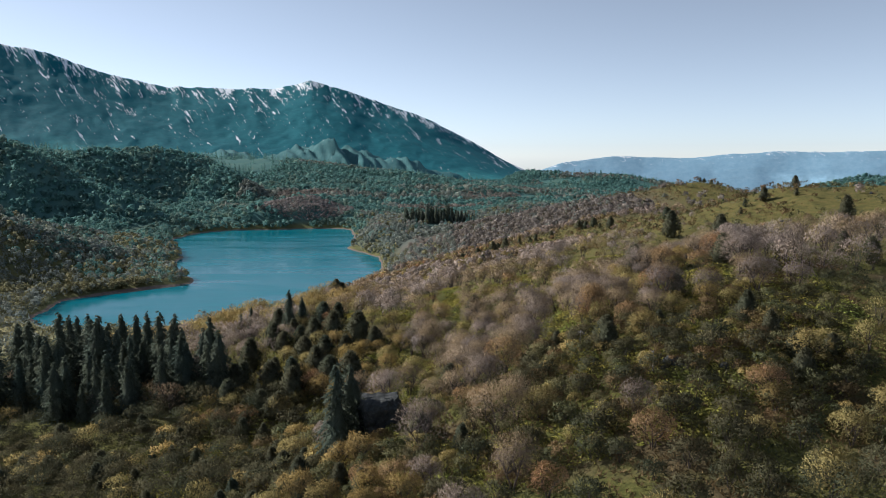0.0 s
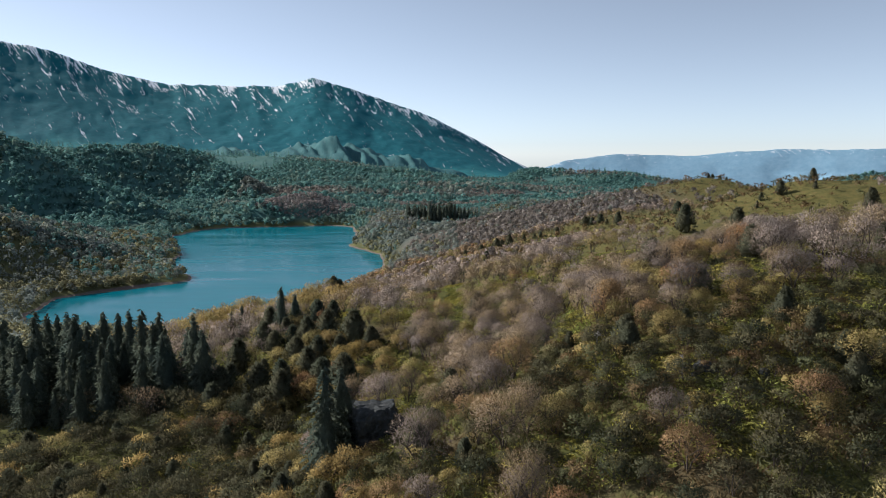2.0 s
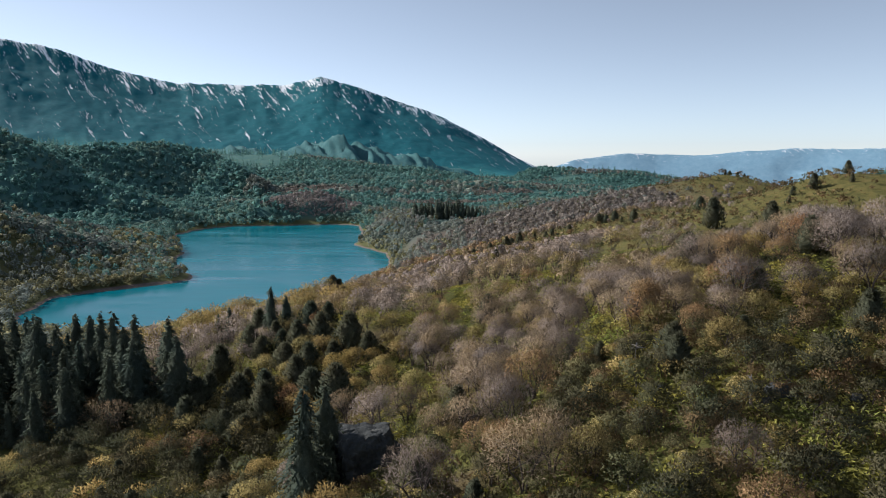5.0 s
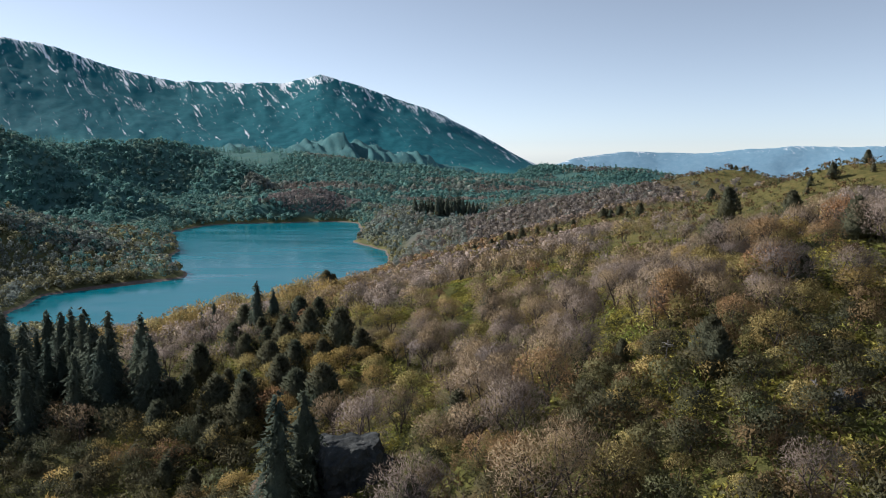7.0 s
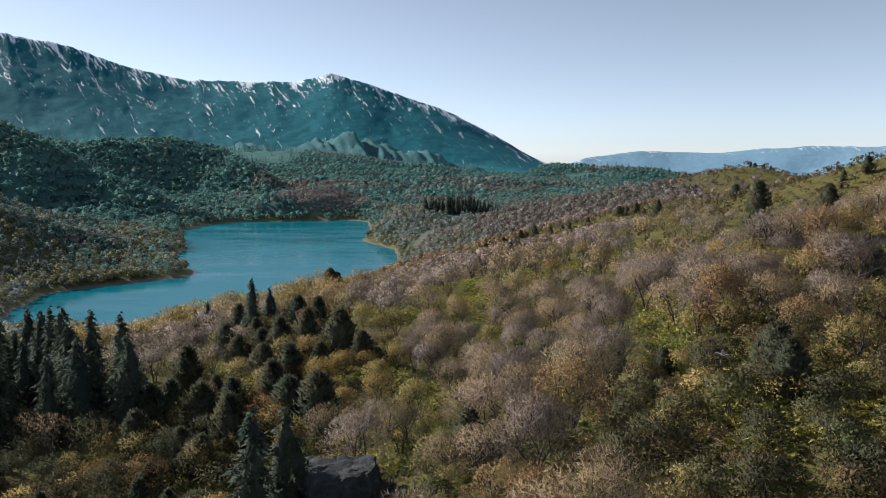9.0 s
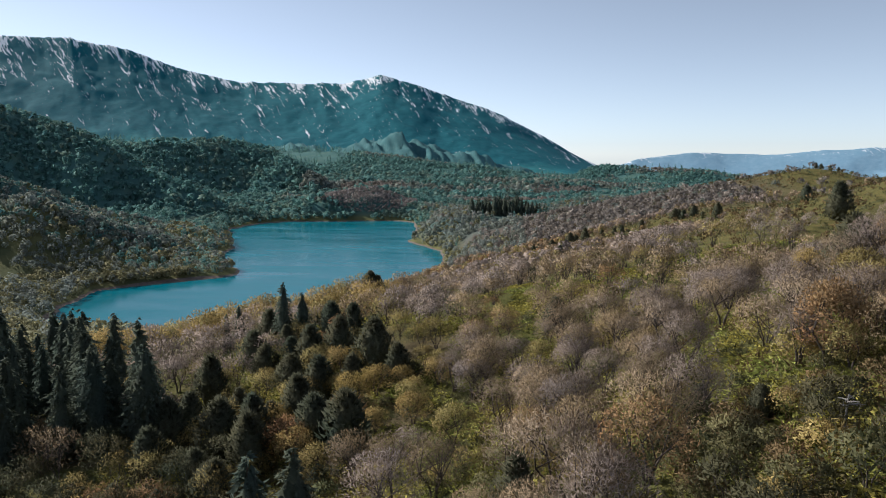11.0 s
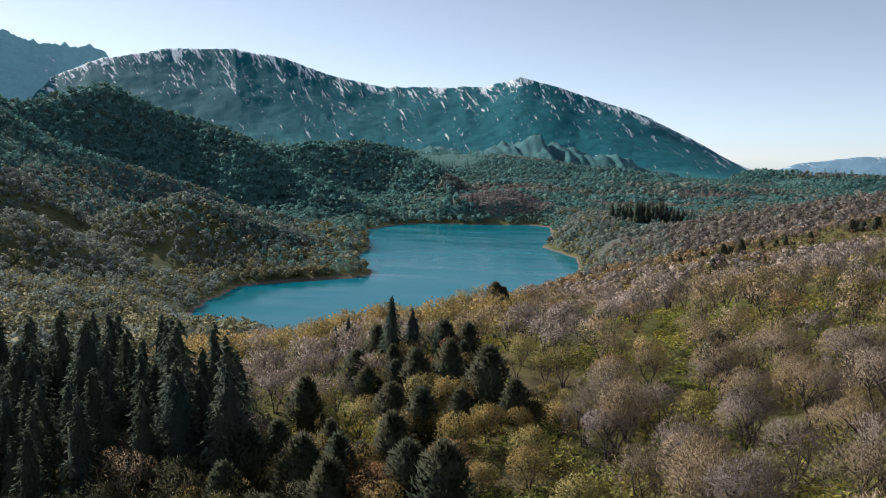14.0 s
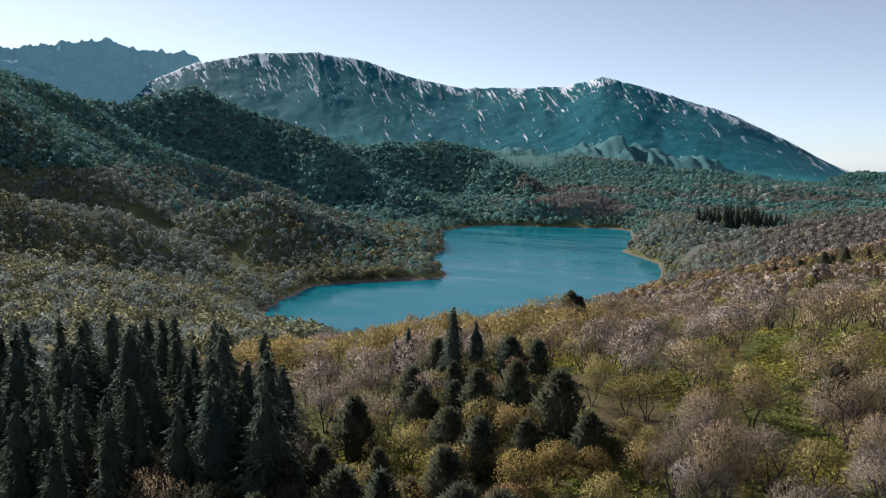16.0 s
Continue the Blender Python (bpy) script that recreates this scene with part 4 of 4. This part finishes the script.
    xs, ys, rs3 = scatter(-36, 64, 84, 136, 3.5, 12)
    more = seen_wedge(xs, ys) & (rs3.rand(len(xs)) < 0.8) & ~((np.abs(xs + 11) < 6.5) & (np.abs(ys - 119) < 7))
    xs, ys = xs[more], ys[more]
    w, c = broad_shape(66, 2.0, 1.7, 640, 0.3, 0.08, 6, 3, leaf=0.6, branchlets=0)
    brown = plant("shrub", "low rust-brown shrub with dry leaves", "shrub", "shrubs on the slope", w, c, M_BRACKEN, "stem", "foliage")
    w, c = broad_shape(67, 2.4, 1.7, 680, 0.3, 0.08, 6, 3, leaf=0.7, branchlets=0)
    gold = plant("shrub", "low ochre shrub with thinning leaves", "shrub", "shrubs on the slope", w, c, M_OCHRE, "stem", "foliage")
    w, c = broad_shape(68, 2.2, 1.7, 640, 0.3, 0.08, 6, 3, leaf=0.7, branchlets=0)
    olive = plant("shrub", "low olive shrub among the trees", "shrub", "shrubs on the slope", w, c, M_SHRUB, "stem", "foliage")
    plant_out([brown, gold, olive], [(a, b, 0.7 + 0.8 * rs3.rand()) for a, b in zip(xs, ys)][:140], base_high=1.0)
    xs, ys = xs[140:], ys[140:]
    third = rs3.randint(0, 3, len(xs))
    bush = [broad_shape(66 + k, 2.2, 1.7, 560, 0.3, 0.085, 5, 3, leaf=0.55)[1] for k in range(3)]
    for k, (label, material) in enumerate((("rust-brown shrubs with dry leaves", M_BRACKEN), ("ochre shrubs with thinning leaves", M_OCHRE), ("olive shrubs among the trees", M_SHRUB))):
        stuff("low_shrubs", label, "shrubs", bush, xs[third == k], ys[third == k], 0.7 + 0.8 * rs3.rand((third == k).sum()), rs3, material)
    xs, ys, rs3 = scatter(-104, -20, 108, 152, 3.3, 13)
    more = seen_wedge(xs, ys, -70) & (rs3.rand(len(xs)) < 0.85) & ~((np.abs(xs + 11) < 6.5) & (np.abs(ys - 119) < 7))
    xs, ys = xs[more], ys[more]
    # Mostly dark shrubs here: their colour deepens the bank's shade.
    third = np.minimum(rs3.randint(0, 8, len(xs)), 2)
    bush = [broad_shape(70 + k, 2.4, 1.8, 320, 0.38, 0.13, 5, 3, leaf=0.55)[1] for k in range(3)]
    for k, (label, material) in enumerate((("ochre shrubs on the shaded bank", M_OCHRE), ("olive shrubs on the shaded bank", M_SHRUB), ("dark green shrubs deepening the shade on the bank", M_DARK_SHRUB))):
        stuff("low_shrubs", label, "shrubs", bush, xs[third == k], ys[third == k], 0.8 + 0.9 * rs3.rand((third == k).sum()), rs3, material)
    # the rest of the same woods
    rest = ~near
    mids = [broad_shape(120 + k, 6.4, 3.4, 680, 0.46, 0.115, 8, 3)[1] for k in range(5)]
    mids += [broad_shape(150 + k, 6.4, 3.4, 300, 0.5, 0.22, 8, 3)[1] for k in range(5)]
    mids += [tufted(160 + k, 6.2, 3.2, 64, 0.85, 0.6) for k in range(5)]
    wood = [broad_shape(130 + k, 6.2, 3.0, 4, 0.9, 0.3, 8, 3, branchlets=1)[0] for k in range(5)]
    d = np.hypot(x, y - 60)
    for k, (label, material) in enumerate((("leafless grey and mauve trees of the wood", M_MAUVE), ("leafless brown trees of the wood", M_TWIG), ("ochre autumn trees of the wood", M_OCHRE), ("rust-coloured trees of the wood", M_RUST), ("dark olive shrubs of the wood", M_DARK_SHRUB), ("yellow-leaved trees on the bank above the lake", M_YELLOW))):
        sub = {0: (kind == 0) & (n < 0.02), 1: (kind == 0) & (n >= 0.02), 2: (kind == 1) & (n < 0.3) & ~(bank & (rr < 0.5)), 3: (kind == 1) & (n >= 0.3) & ~bank, 4: kind == 2, 5: (kind == 1) & bank & ((rr < 0.5) | (n >= 0.3))}[k] & rest
        idx = np.nonzero(sub)[0]
        size = s[idx] * (0.6 if k == 4 else 0.85 if k in (2, 3) else 1.0) * (1 - 0.45 * opn[idx]) * (1 - 0.15 * np.clip((d[idx] - 190) / 160, 0, 1))
        which = rs.randint(0, 5, len(idx)) + 5 * (d[idx] > 150) + 5 * (d[idx] > 270)
        rs_turn = np.random.RandomState(200 + k)
        st = rs_turn.get_state()
        stuff("woodland_crowns", label, "woodland", mids, x[idx], y[idx], size, rs_turn, material, which)
        if k < 3:
            rs_turn.set_state(st)
            close = d[idx] < 200
            stuff("woodland_stems", "dark stems of " + label, "woodland", wood, x[idx][close], y[idx][close], size[close], np.random.RandomState(300 + k), M_BARK, which[close] % 5)
    # low shrubs on the open hill and among the trees
    x, y, rs = scatter(20, 270, 190, 740, 3.7, 8)
    keep = seen_wedge(x, y) & (rs.rand(len(x)) < 0.4 + 0.4 * (LAT.layers(x / 40, y / 40, 2) > 0.0))
    x, y = x[keep], y[keep]
    low = [clump_shape(140 + k, 1.6, 1.3, 30, 0.42, 0.3) for k in range(3)]
    half = rs.rand(len(x)) < 0.5
    stuff("low_shrubs", "low dark shrubs scattered over the grassy hill", "shrubs", low, x[half], y[half], 0.4 + rs.rand(half.sum()) ** 2 * 1.7, rs, M_SHRUB)
    stuff("low_shrubs", "low brown shrubs scattered over the grassy hill", "shrubs", low, x[~half], y[~half], 0.4 + rs.rand((~half).sum()) ** 2 * 1.8, rs, M_BRACKEN)
    # herbs in the clearings close by
    x, y, rs = scatter(-60, 70, 84, 240, 0.56, 9, 1.0)
    c = clearing(x, y)
    keep = seen_wedge(x, y) & (c > -0.3) & (rs.rand(len(x)) < np.clip(0.75 + c * 2, 0.1, 0.9))
    x, y = x[keep], y[keep]
    leafy = []
    for k in range(3):
        r5 = np.random.RandomState(160 + k)
        b = r5.normal(size=(5, 3)) * [0.18, 0.18, 0.05] + [0, 0, 0.22]
        leafy.append(blades(b, unit(r5.normal(size=(5, 3)) * [1, 1, 0.45]), 0.3 + 0.2 * r5.rand(5), 0.22 + 0.1 * r5.rand(5), r5))
    xs, ys, rs2 = scatter(-40, 78, 70, 172, 0.95, 10, 1.0)
    more = seen_wedge(xs, ys) & (rs2.rand(len(xs)) < 0.8)
    tuft = []
    for k in range(4):
        r5 = np.random.RandomState(170 + k)
        b = r5.normal(size=(6, 3)) * [0.25, 0.25, 0.03] + [0, 0, 0.08]
        tuft.append(blades(b, unit(r5.normal(size=(6, 3)) * [0.7, 0.7, 0.3] + [0, 0, 0.8]), 0.35 + 0.35 * r5.rand(6), 0.12 + 0.1 * r5.rand(6), r5))
    rusty = more & (LAT.layers(xs / 9, ys / 9 + 40, 2) > 0.02)
    stuff("undergrowth", "rust-brown dry bracken below the trees", "undergrowth", tuft, xs[rusty], ys[rusty], 0.8 + 0.8 * rs2.rand(rusty.sum()), rs2, M_BRACKEN)
    more &= ~rusty
    stuff("undergrowth", "dry olive undergrowth below the trees", "undergrowth", tuft, xs[more], ys[more], 0.8 + 0.8 * rs2.rand(more.sum()), rs2, M_SHRUB)
    stuff("herbs", "yellow-green broad-leaved herbs in the clearings", "herbs", leafy, x, y, 0.7 + 0.8 * rs.rand(len(x)), rs, M_HERB)


build_plants()


# ---- the dirt track beyond the lake ----
TRACK = [(112, 872), (90, 866), (69, 859), (56, 836), (52, 800), (44, 770), (20, 735), (0, 700)]


def track_distance(x, y):
    best = np.full(x.shape, 1e9)
    for (ax, ay), (bx, by) in zip(TRACK, TRACK[1:]):
        k = np.clip(((x - ax) * (bx - ax) + (y - ay) * (by - ay)) / ((bx - ax) ** 2 + (by - ay) ** 2), 0, 1)
        best = np.minimum(best, np.hypot(x - ax - k * (bx - ax), y - ay - k * (by - ay)))
    return best


def build_track():
    p = np.array(TRACK, float)
    t = np.linspace(0, len(p) - 1, 90)
    c = np.stack([np.interp(t, np.arange(len(p)), p[:, i]) for i in range(2)], -1)
    d = unit(np.gradient(c, axis=0))
    side = np.stack([-d[:, 1], d[:, 0]], -1)
    rows = [c + side * w for w in (-1.7, -0.6, 0.6, 1.7)]
    v = np.concatenate([np.c_[r, land(r[:, 0], r[:, 1]) + 0.25] for r in rows])
    m, n, l, b = mat("track_dirt", 0.95)
    l.new(ramp(n, l, noise_of(n, l, place(n), 0.4, 5), [(0.3, (0.3, 0.26, 0.21)), (0.7, (0.5, 0.45, 0.38))]), b.inputs["Base Color"])
    tagged(new("road", mesh_from("road", v, sheet_faces(4, 90)[:, ::-1], m)), "pale dirt track through the valley woods", "track", kind="structure")


build_track()


# ---- woods farther off ----
def in_sight(x, y, h):
    """False on the backs of the hills, which the valley never sees."""
    out = np.ones(len(x), bool)
    ex, ey, ez = 0.0, 60.0, 110.0
    for k in np.linspace(0.3, 0.95, 14):
        out &= land(ex + (x - ex) * k, ey + (y - ey) * k) < ez + (h + 18 - ez) * k
    return out


def build_far_woods():
    crown = [tufted(400 + k, 5.6, 2.9, 54, 0.8, 0.5) for k in range(8)] + [tufted(440 + k, 5.8, 2.9, 26, 1.25) for k in range(8)] + [tufted(455 + k, 5.8, 2.9, 13, 1.95) for k in range(8)] + [tufted(480 + k, 5.6, 2.9, 120, 0.46, 0.8) for k in range(8)]
    fuzzy = [tufted(470 + k, 5.0, 3.1, 36, 1.05, 0.7) for k in range(8)]
    cone = [spruce_shape(420 + k, 13, 2.4, 8, 4, 2, 2.1, 3) for k in range(3)]
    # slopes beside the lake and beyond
    groups = {"far": ([], M_HAZED_FAR, "autumn trees of the far woods, tinted grey-green for haze"), "dark": ([], M_HAZED_DARK, "dark green trees of the far woods, lightened blue-green for haze"), "brown": ([], M_FARBROWN, "leafless brown trees of the far woods"),
              "pale": ([], M_HAZED_PALE, "grey and pale brown leafless trees beside the lake, cooled for haze"), "ochre": ([], M_FAROCHRE, "yellow and ochre trees along the far slopes")}
    for x0, x1, y0, y1, gap, seed, size in ((-620, -120, 200, 720, 6.4, 21, 1.25), (-900, -240, 400, 1240, 7.6, 22, 1.45), (-215, 420, 540, 1300, 6.4, 23, 1.1), (-1350, -200, 460, 1750, 11.0, 24, 2.0), (-500, 1500, 1180, 2500, 12.5, 25, 2.0)):
        x, y, rs = scatter(x0, x1, y0, y1, gap, seed)
        h = land(x, y)
        keep = seen_wedge(x, y, -58, 34) & (h > 0.9) & (h < 320)
        if seed == 21:
            keep &= (y > 330) | (x < -140)
            keep &= ~((x > -420) & (y > 560) & (x > -240))
        if seed == 22:
            keep &= (y > 640) | (x < -560)
            keep &= np.hypot(x, y) < 1150
        if seed == 23:
            keep &= ~((y < 560) & (x < 190)) & ~((x > 175) & (y < 700) & (rs.rand(len(x)) < 0.93))
        if seed == 24:
            keep &= np.hypot(x, y) >= 1150
        if seed == 25:
            keep &= (np.hypot(x, y) >= 1250) & (x > -460)
        bare_ground = LAT.layers(x / 90 + 3, y / 90 + 8, 3)
        keep &= (bare_ground < np.where((x < -240) & (h > 20), 0.6, 0.4)) & ~(np.hypot((x + 42) / 17, (y - 755) / 34) < 1) & ~(np.hypot((x + 492) / 24, (y - 560) / 18) < 1) & ~(np.hypot((x + 392) / 9, (y - 545) / 26) < 1) & (track_distance(x, y) > 3.2) & ~(np.hypot((x + 4) / 52, (y - 890) / 23) < 1)
        x, y, h = x[keep], y[keep], h[keep]
        keep = in_sight(x, y, h)
        x, y, h = x[keep], y[keep], h[keep]
        n = LAT.layers(x / 70 + 30, y / 70 + 11, 3)
        r = rs.rand(len(x))
        ridge = (y > 540) & (x > 10) & (y < 820)
        mound = np.hypot((x + 238) / 85, (y - 1165) / 42) < 1
        kind = np.where(n + (r - 0.5) * 0.5 > 0.12, 1, 0)
        kind = np.where((y > 1250) & (r < 0.62), 1, kind)
        kind = np.where((x < -200) & (np.hypot(x, y) > 850) & (r < 0.65), 1, kind)
        lake_side = (x < -120) & (y < 900) & (h < 85)
        kind = np.where(lake_side, np.where(r < 0.08 + 0.3 * (h < 12), 4, np.where((r < 0.66) | (y < 600), 3, np.where(r < 0.85, 0, 1))), kind)
        kind = np.where((y < 430) & (x < -120) & (r < 0.55), 4, kind)
        kind = np.where((x > -140) & (x < 60) & (y < 900) & (h < 12), np.where(r < 0.45, 4, 3), kind)
        kind = np.where((x > -140) & (y < 1150) & (h >= 12), np.where(r < 0.6, 3, np.where(r < 0.74, 2, np.where(r < 0.84, 4, kind))), kind)
        kind = np.where((x > -140) & (y < 1000) & (kind < 2), 3, kind)
        kind = np.where(ridge & (r < 0.9), 2, kind)
        kind = np.where(mound, 5, kind)
        bands = LAT.layers(x / 260 + 5, y / 90 + 13, 2)
        kind = np.where((y > 1250) & (bands > 0.24) & (x > -420), 3, kind)
        kind = np.where((y > 1250) & (bands > 0.4) & (x > -350), 2, kind)
        sz = size * (0.7 + 0.55 * rs.rand(len(x))) * (1 + 0.45 * np.clip((430 - y) / 80, 0, 1))
        for j, key in enumerate(groups):
            sel = kind == j
            groups[key][0].append((x[sel], y[sel], sz[sel]))
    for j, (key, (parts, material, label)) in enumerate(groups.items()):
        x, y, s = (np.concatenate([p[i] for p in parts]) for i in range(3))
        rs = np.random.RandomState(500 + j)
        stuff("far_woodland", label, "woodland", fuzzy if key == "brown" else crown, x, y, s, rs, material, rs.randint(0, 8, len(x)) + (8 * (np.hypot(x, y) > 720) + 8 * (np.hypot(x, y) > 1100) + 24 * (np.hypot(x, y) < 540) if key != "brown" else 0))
    x, y, rs = scatter(-330, -140, 1115, 1215, 5.0, 32)
    keep = (np.hypot((x + 238) / 88, (y - 1163) / 44) < 1)
    stuff("far_woodland", "leafless mauve-brown trees covering the mound by the lake", "woodland", fuzzy, x[keep], y[keep], 0.8 + 0.5 * rs.rand(keep.sum()), rs, M_MOUND)
    # a belt of yellow trees along the lakeside meadow
    u, rs = np.linspace(0, 1, 150), np.random.RandomState(33)
    x = np.interp(u, [0, 0.5, 1], [-352, -298, -258]) + rs.normal(size=150) * 5
    y = np.interp(u, [0, 0.5, 1], [540, 574, 604]) + rs.normal(size=150) * 5
    keep = land(x, y) > 0.9
    stuff("far_woodland", "bright ochre trees along the lakeside meadow", "woodland", crown[:8], x[keep], y[keep], 0.9 + 0.5 * rs.rand(keep.sum()), rs, M_FAROCHRE)
    # spruces among them
    x, y, rs = scatter(-1150, 800, 600, 2500, 17.0, 31)
    n = LAT.layers(x / 120 + 60, y / 120 + 41, 2)
    keep = seen_wedge(x, y, -58, 34) & (land(x, y) > 2) & (rs.rand(len(x)) < np.clip(0.04 + n * 0.8 + (y > 1500) * 0.15, 0, 0.7)) & ~((x > 60) & (y < 900))
    stuff("far_conifers", "dark spruces scattered through the far woods, lightened blue-green for haze", "woodland", [c[1] for c in cone], x[keep], y[keep], (0.7 + 0.5 * rs.rand(keep.sum())) * (1 + (y[keep] > 1500) * 0.5), rs, M_HAZED_DARK)


build_far_woods()


def spruce_stand():
    models = [plant("spruce_tree", "dark narrow spruce in a planted stand beyond the lake", "tree", "spruce stand beyond the lake", *spruce_shape(430 + k, 17, 3.9, 14, 6, 3, 1.9, 4, blunt=0.7, heart=0.7), M_NEEDLE) for k in range(3)]
    x, y, rs = scatter(-54, 48, 868, 914, 6.6, 41)
    keep = (np.hypot((x + 5) / 50, (y - 890) / 22) < 1)
    plant_out(models, [(a, b, 13 + 10 * rs.rand() - 4 * (a > 10)) for a, b in zip(x[keep], y[keep])], base_high=17)


spruce_stand()


# ---- rocks, dead wood and other single things ----
def rock_mesh(name, seed, sx, sy, sz, rough=0.25, cut=0.8, level=4):
    bm = bmesh.new()
    bmesh.ops.create_icosphere(bm, subdivisions=level, radius=1.0)
    for v in bm.verts:
        d = noise.fractal(v.co * 1.3 + Vector((seed * 7.1, 0, 0)), 0.8, 2.1, 5)
        c = noise.cell(v.co * 2.2 + Vector((seed, seed, 0)))
        v.co *= 1 + rough * d + 0.06 * c
        v.co.z = min(v.co.z, cut + 0.08 * noise.noise(v.co * 3))
        v.co = Vector((v.co.x * sx, v.co.y * sy, v.co.z * sz))
    me = bpy.data.meshes.new(name)
    bm.to_mesh(me)
    bm.free()
    me.materials.append(M_ROCK)
    return me


def build_rocks():
    crag = tagged(new("rock_outcrop", rock_mesh("rock_outcrop", 1, 5.0, 4.0, 6.0, 0.3, 0.66, 5)), "grey rock outcrop with a pale flat top between the trees", "rock")
    crag.matrix_basis = pose(-11.6, 120.5, 67.2, 0, 0, 15)
    for k, (x, y, s) in enumerate([(35, 101, 1.5), (36.6, 102, 0.8), (33.5, 100.5, 0.6), (25, 109, 0.6), (97, 234, 1.0), (42, 99, 0.8), (12, 93, 0.7), (130, 262, 0.8), (175, 280, 0.9)]):
        b = tagged(new("boulder", rock_mesh("boulder", 3 + k, s, s * 0.8, s * 0.75, 0.25, 0.9, 3)), "pale grey boulder lying on the slope", "boulder", "boulders on the slope")
        b.matrix_basis = spot(x, y, 1, k * 1.3) @ Matrix.Translation((0, 0, s * 0.3))


build_rocks()


def dead_tree(seed, high):
    rs = np.random.RandomState(seed)
    ob = tagged(new("dead_tree"), "bleached dead tree with bare broken branches", "tree", "dead trees on the slope")
    lean = rs.normal(size=2) * 0.12 * high
    path = np.array([(0, 0, -0.4), (lean[0] * 0.4, lean[1] * 0.4, high * 0.45), (lean[0], lean[1], high)])
    v, f = tube(path, [0.16, 0.1, 0.03], 6)
    t = new("trunk", mesh_from("trunk", v, f, M_DEAD))
    t.parent = ob
    for k in range(11):
        u = 0.3 + 0.65 * rs.rand()
        start = path[1] * (1 - u) + path[2] * u if u > 0.45 else path[0] * (1 - u / 0.45) + path[1] * u / 0.45
        a = rs.rand() * 6.28
        r = (0.25 + 0.3 * rs.rand()) * high * (1.15 - u)
        end = start + np.array([np.cos(a) * r, np.sin(a) * r, r * (0.5 * rs.rand() - 0.05)])
        mid = (start + end) / 2 + [0, 0, 0.12 * r]
        pieces = [tube([start, mid, end], [0.055, 0.04, 0.012], 4)]
        for q in range(3):
            w = 0.4 + 0.5 * rs.rand()
            p0 = start * (1 - w) + end * w
            pieces.append(tube([p0, p0 + unit(rs.normal(size=3) + [0, 0, 0.4]) * r * 0.35], [0.022, 0.008], 3))
        v, f = joined(pieces)
        b = new("branch", mesh_from("branch", v, f, M_DEAD))
        b.parent = ob
    return ob


for k, (x, y, high) in enumerate([(24, 117, 3.6), (32, 101, 3.2), (27, 112, 2.6)]):
    dead_tree(600 + k, high).matrix_basis = spot(x, y, 1, k * 2.0)


def spit_tree():
    w, c = broad_shape(611, 9.0, 3.6, 900, 0.9, 0.09, 10)
    plant("bare_tree", "lone leafless tree at the tip of the lake's spit", "tree", "trees on the spit", w, c, M_FARBROWN).matrix_basis = spot(-244, 626, 1.0)
    w, c = broad_shape(612, 7.0, 2.0, 500, 0.8, 0.08, 8)
    plant("bare_tree", "slender leafless tree at the lake's spit", "tree", "trees on the spit", w, c, M_FARBROWN).matrix_basis = spot(-252, 630, 1.0)


spit_tree()


def rust_tree():
    w, c = broad_shape(640, 8.2, 3.4, 3200, 0.5, 0.1, 11, leaf=0.55)
    plant("rust_tree", "large tree with a rust-orange crown on a bare trunk", "tree", "autumn trees on the slope", w, c, M_RUST).matrix_basis = spot(29.5, 132, 1.0)


rust_tree()
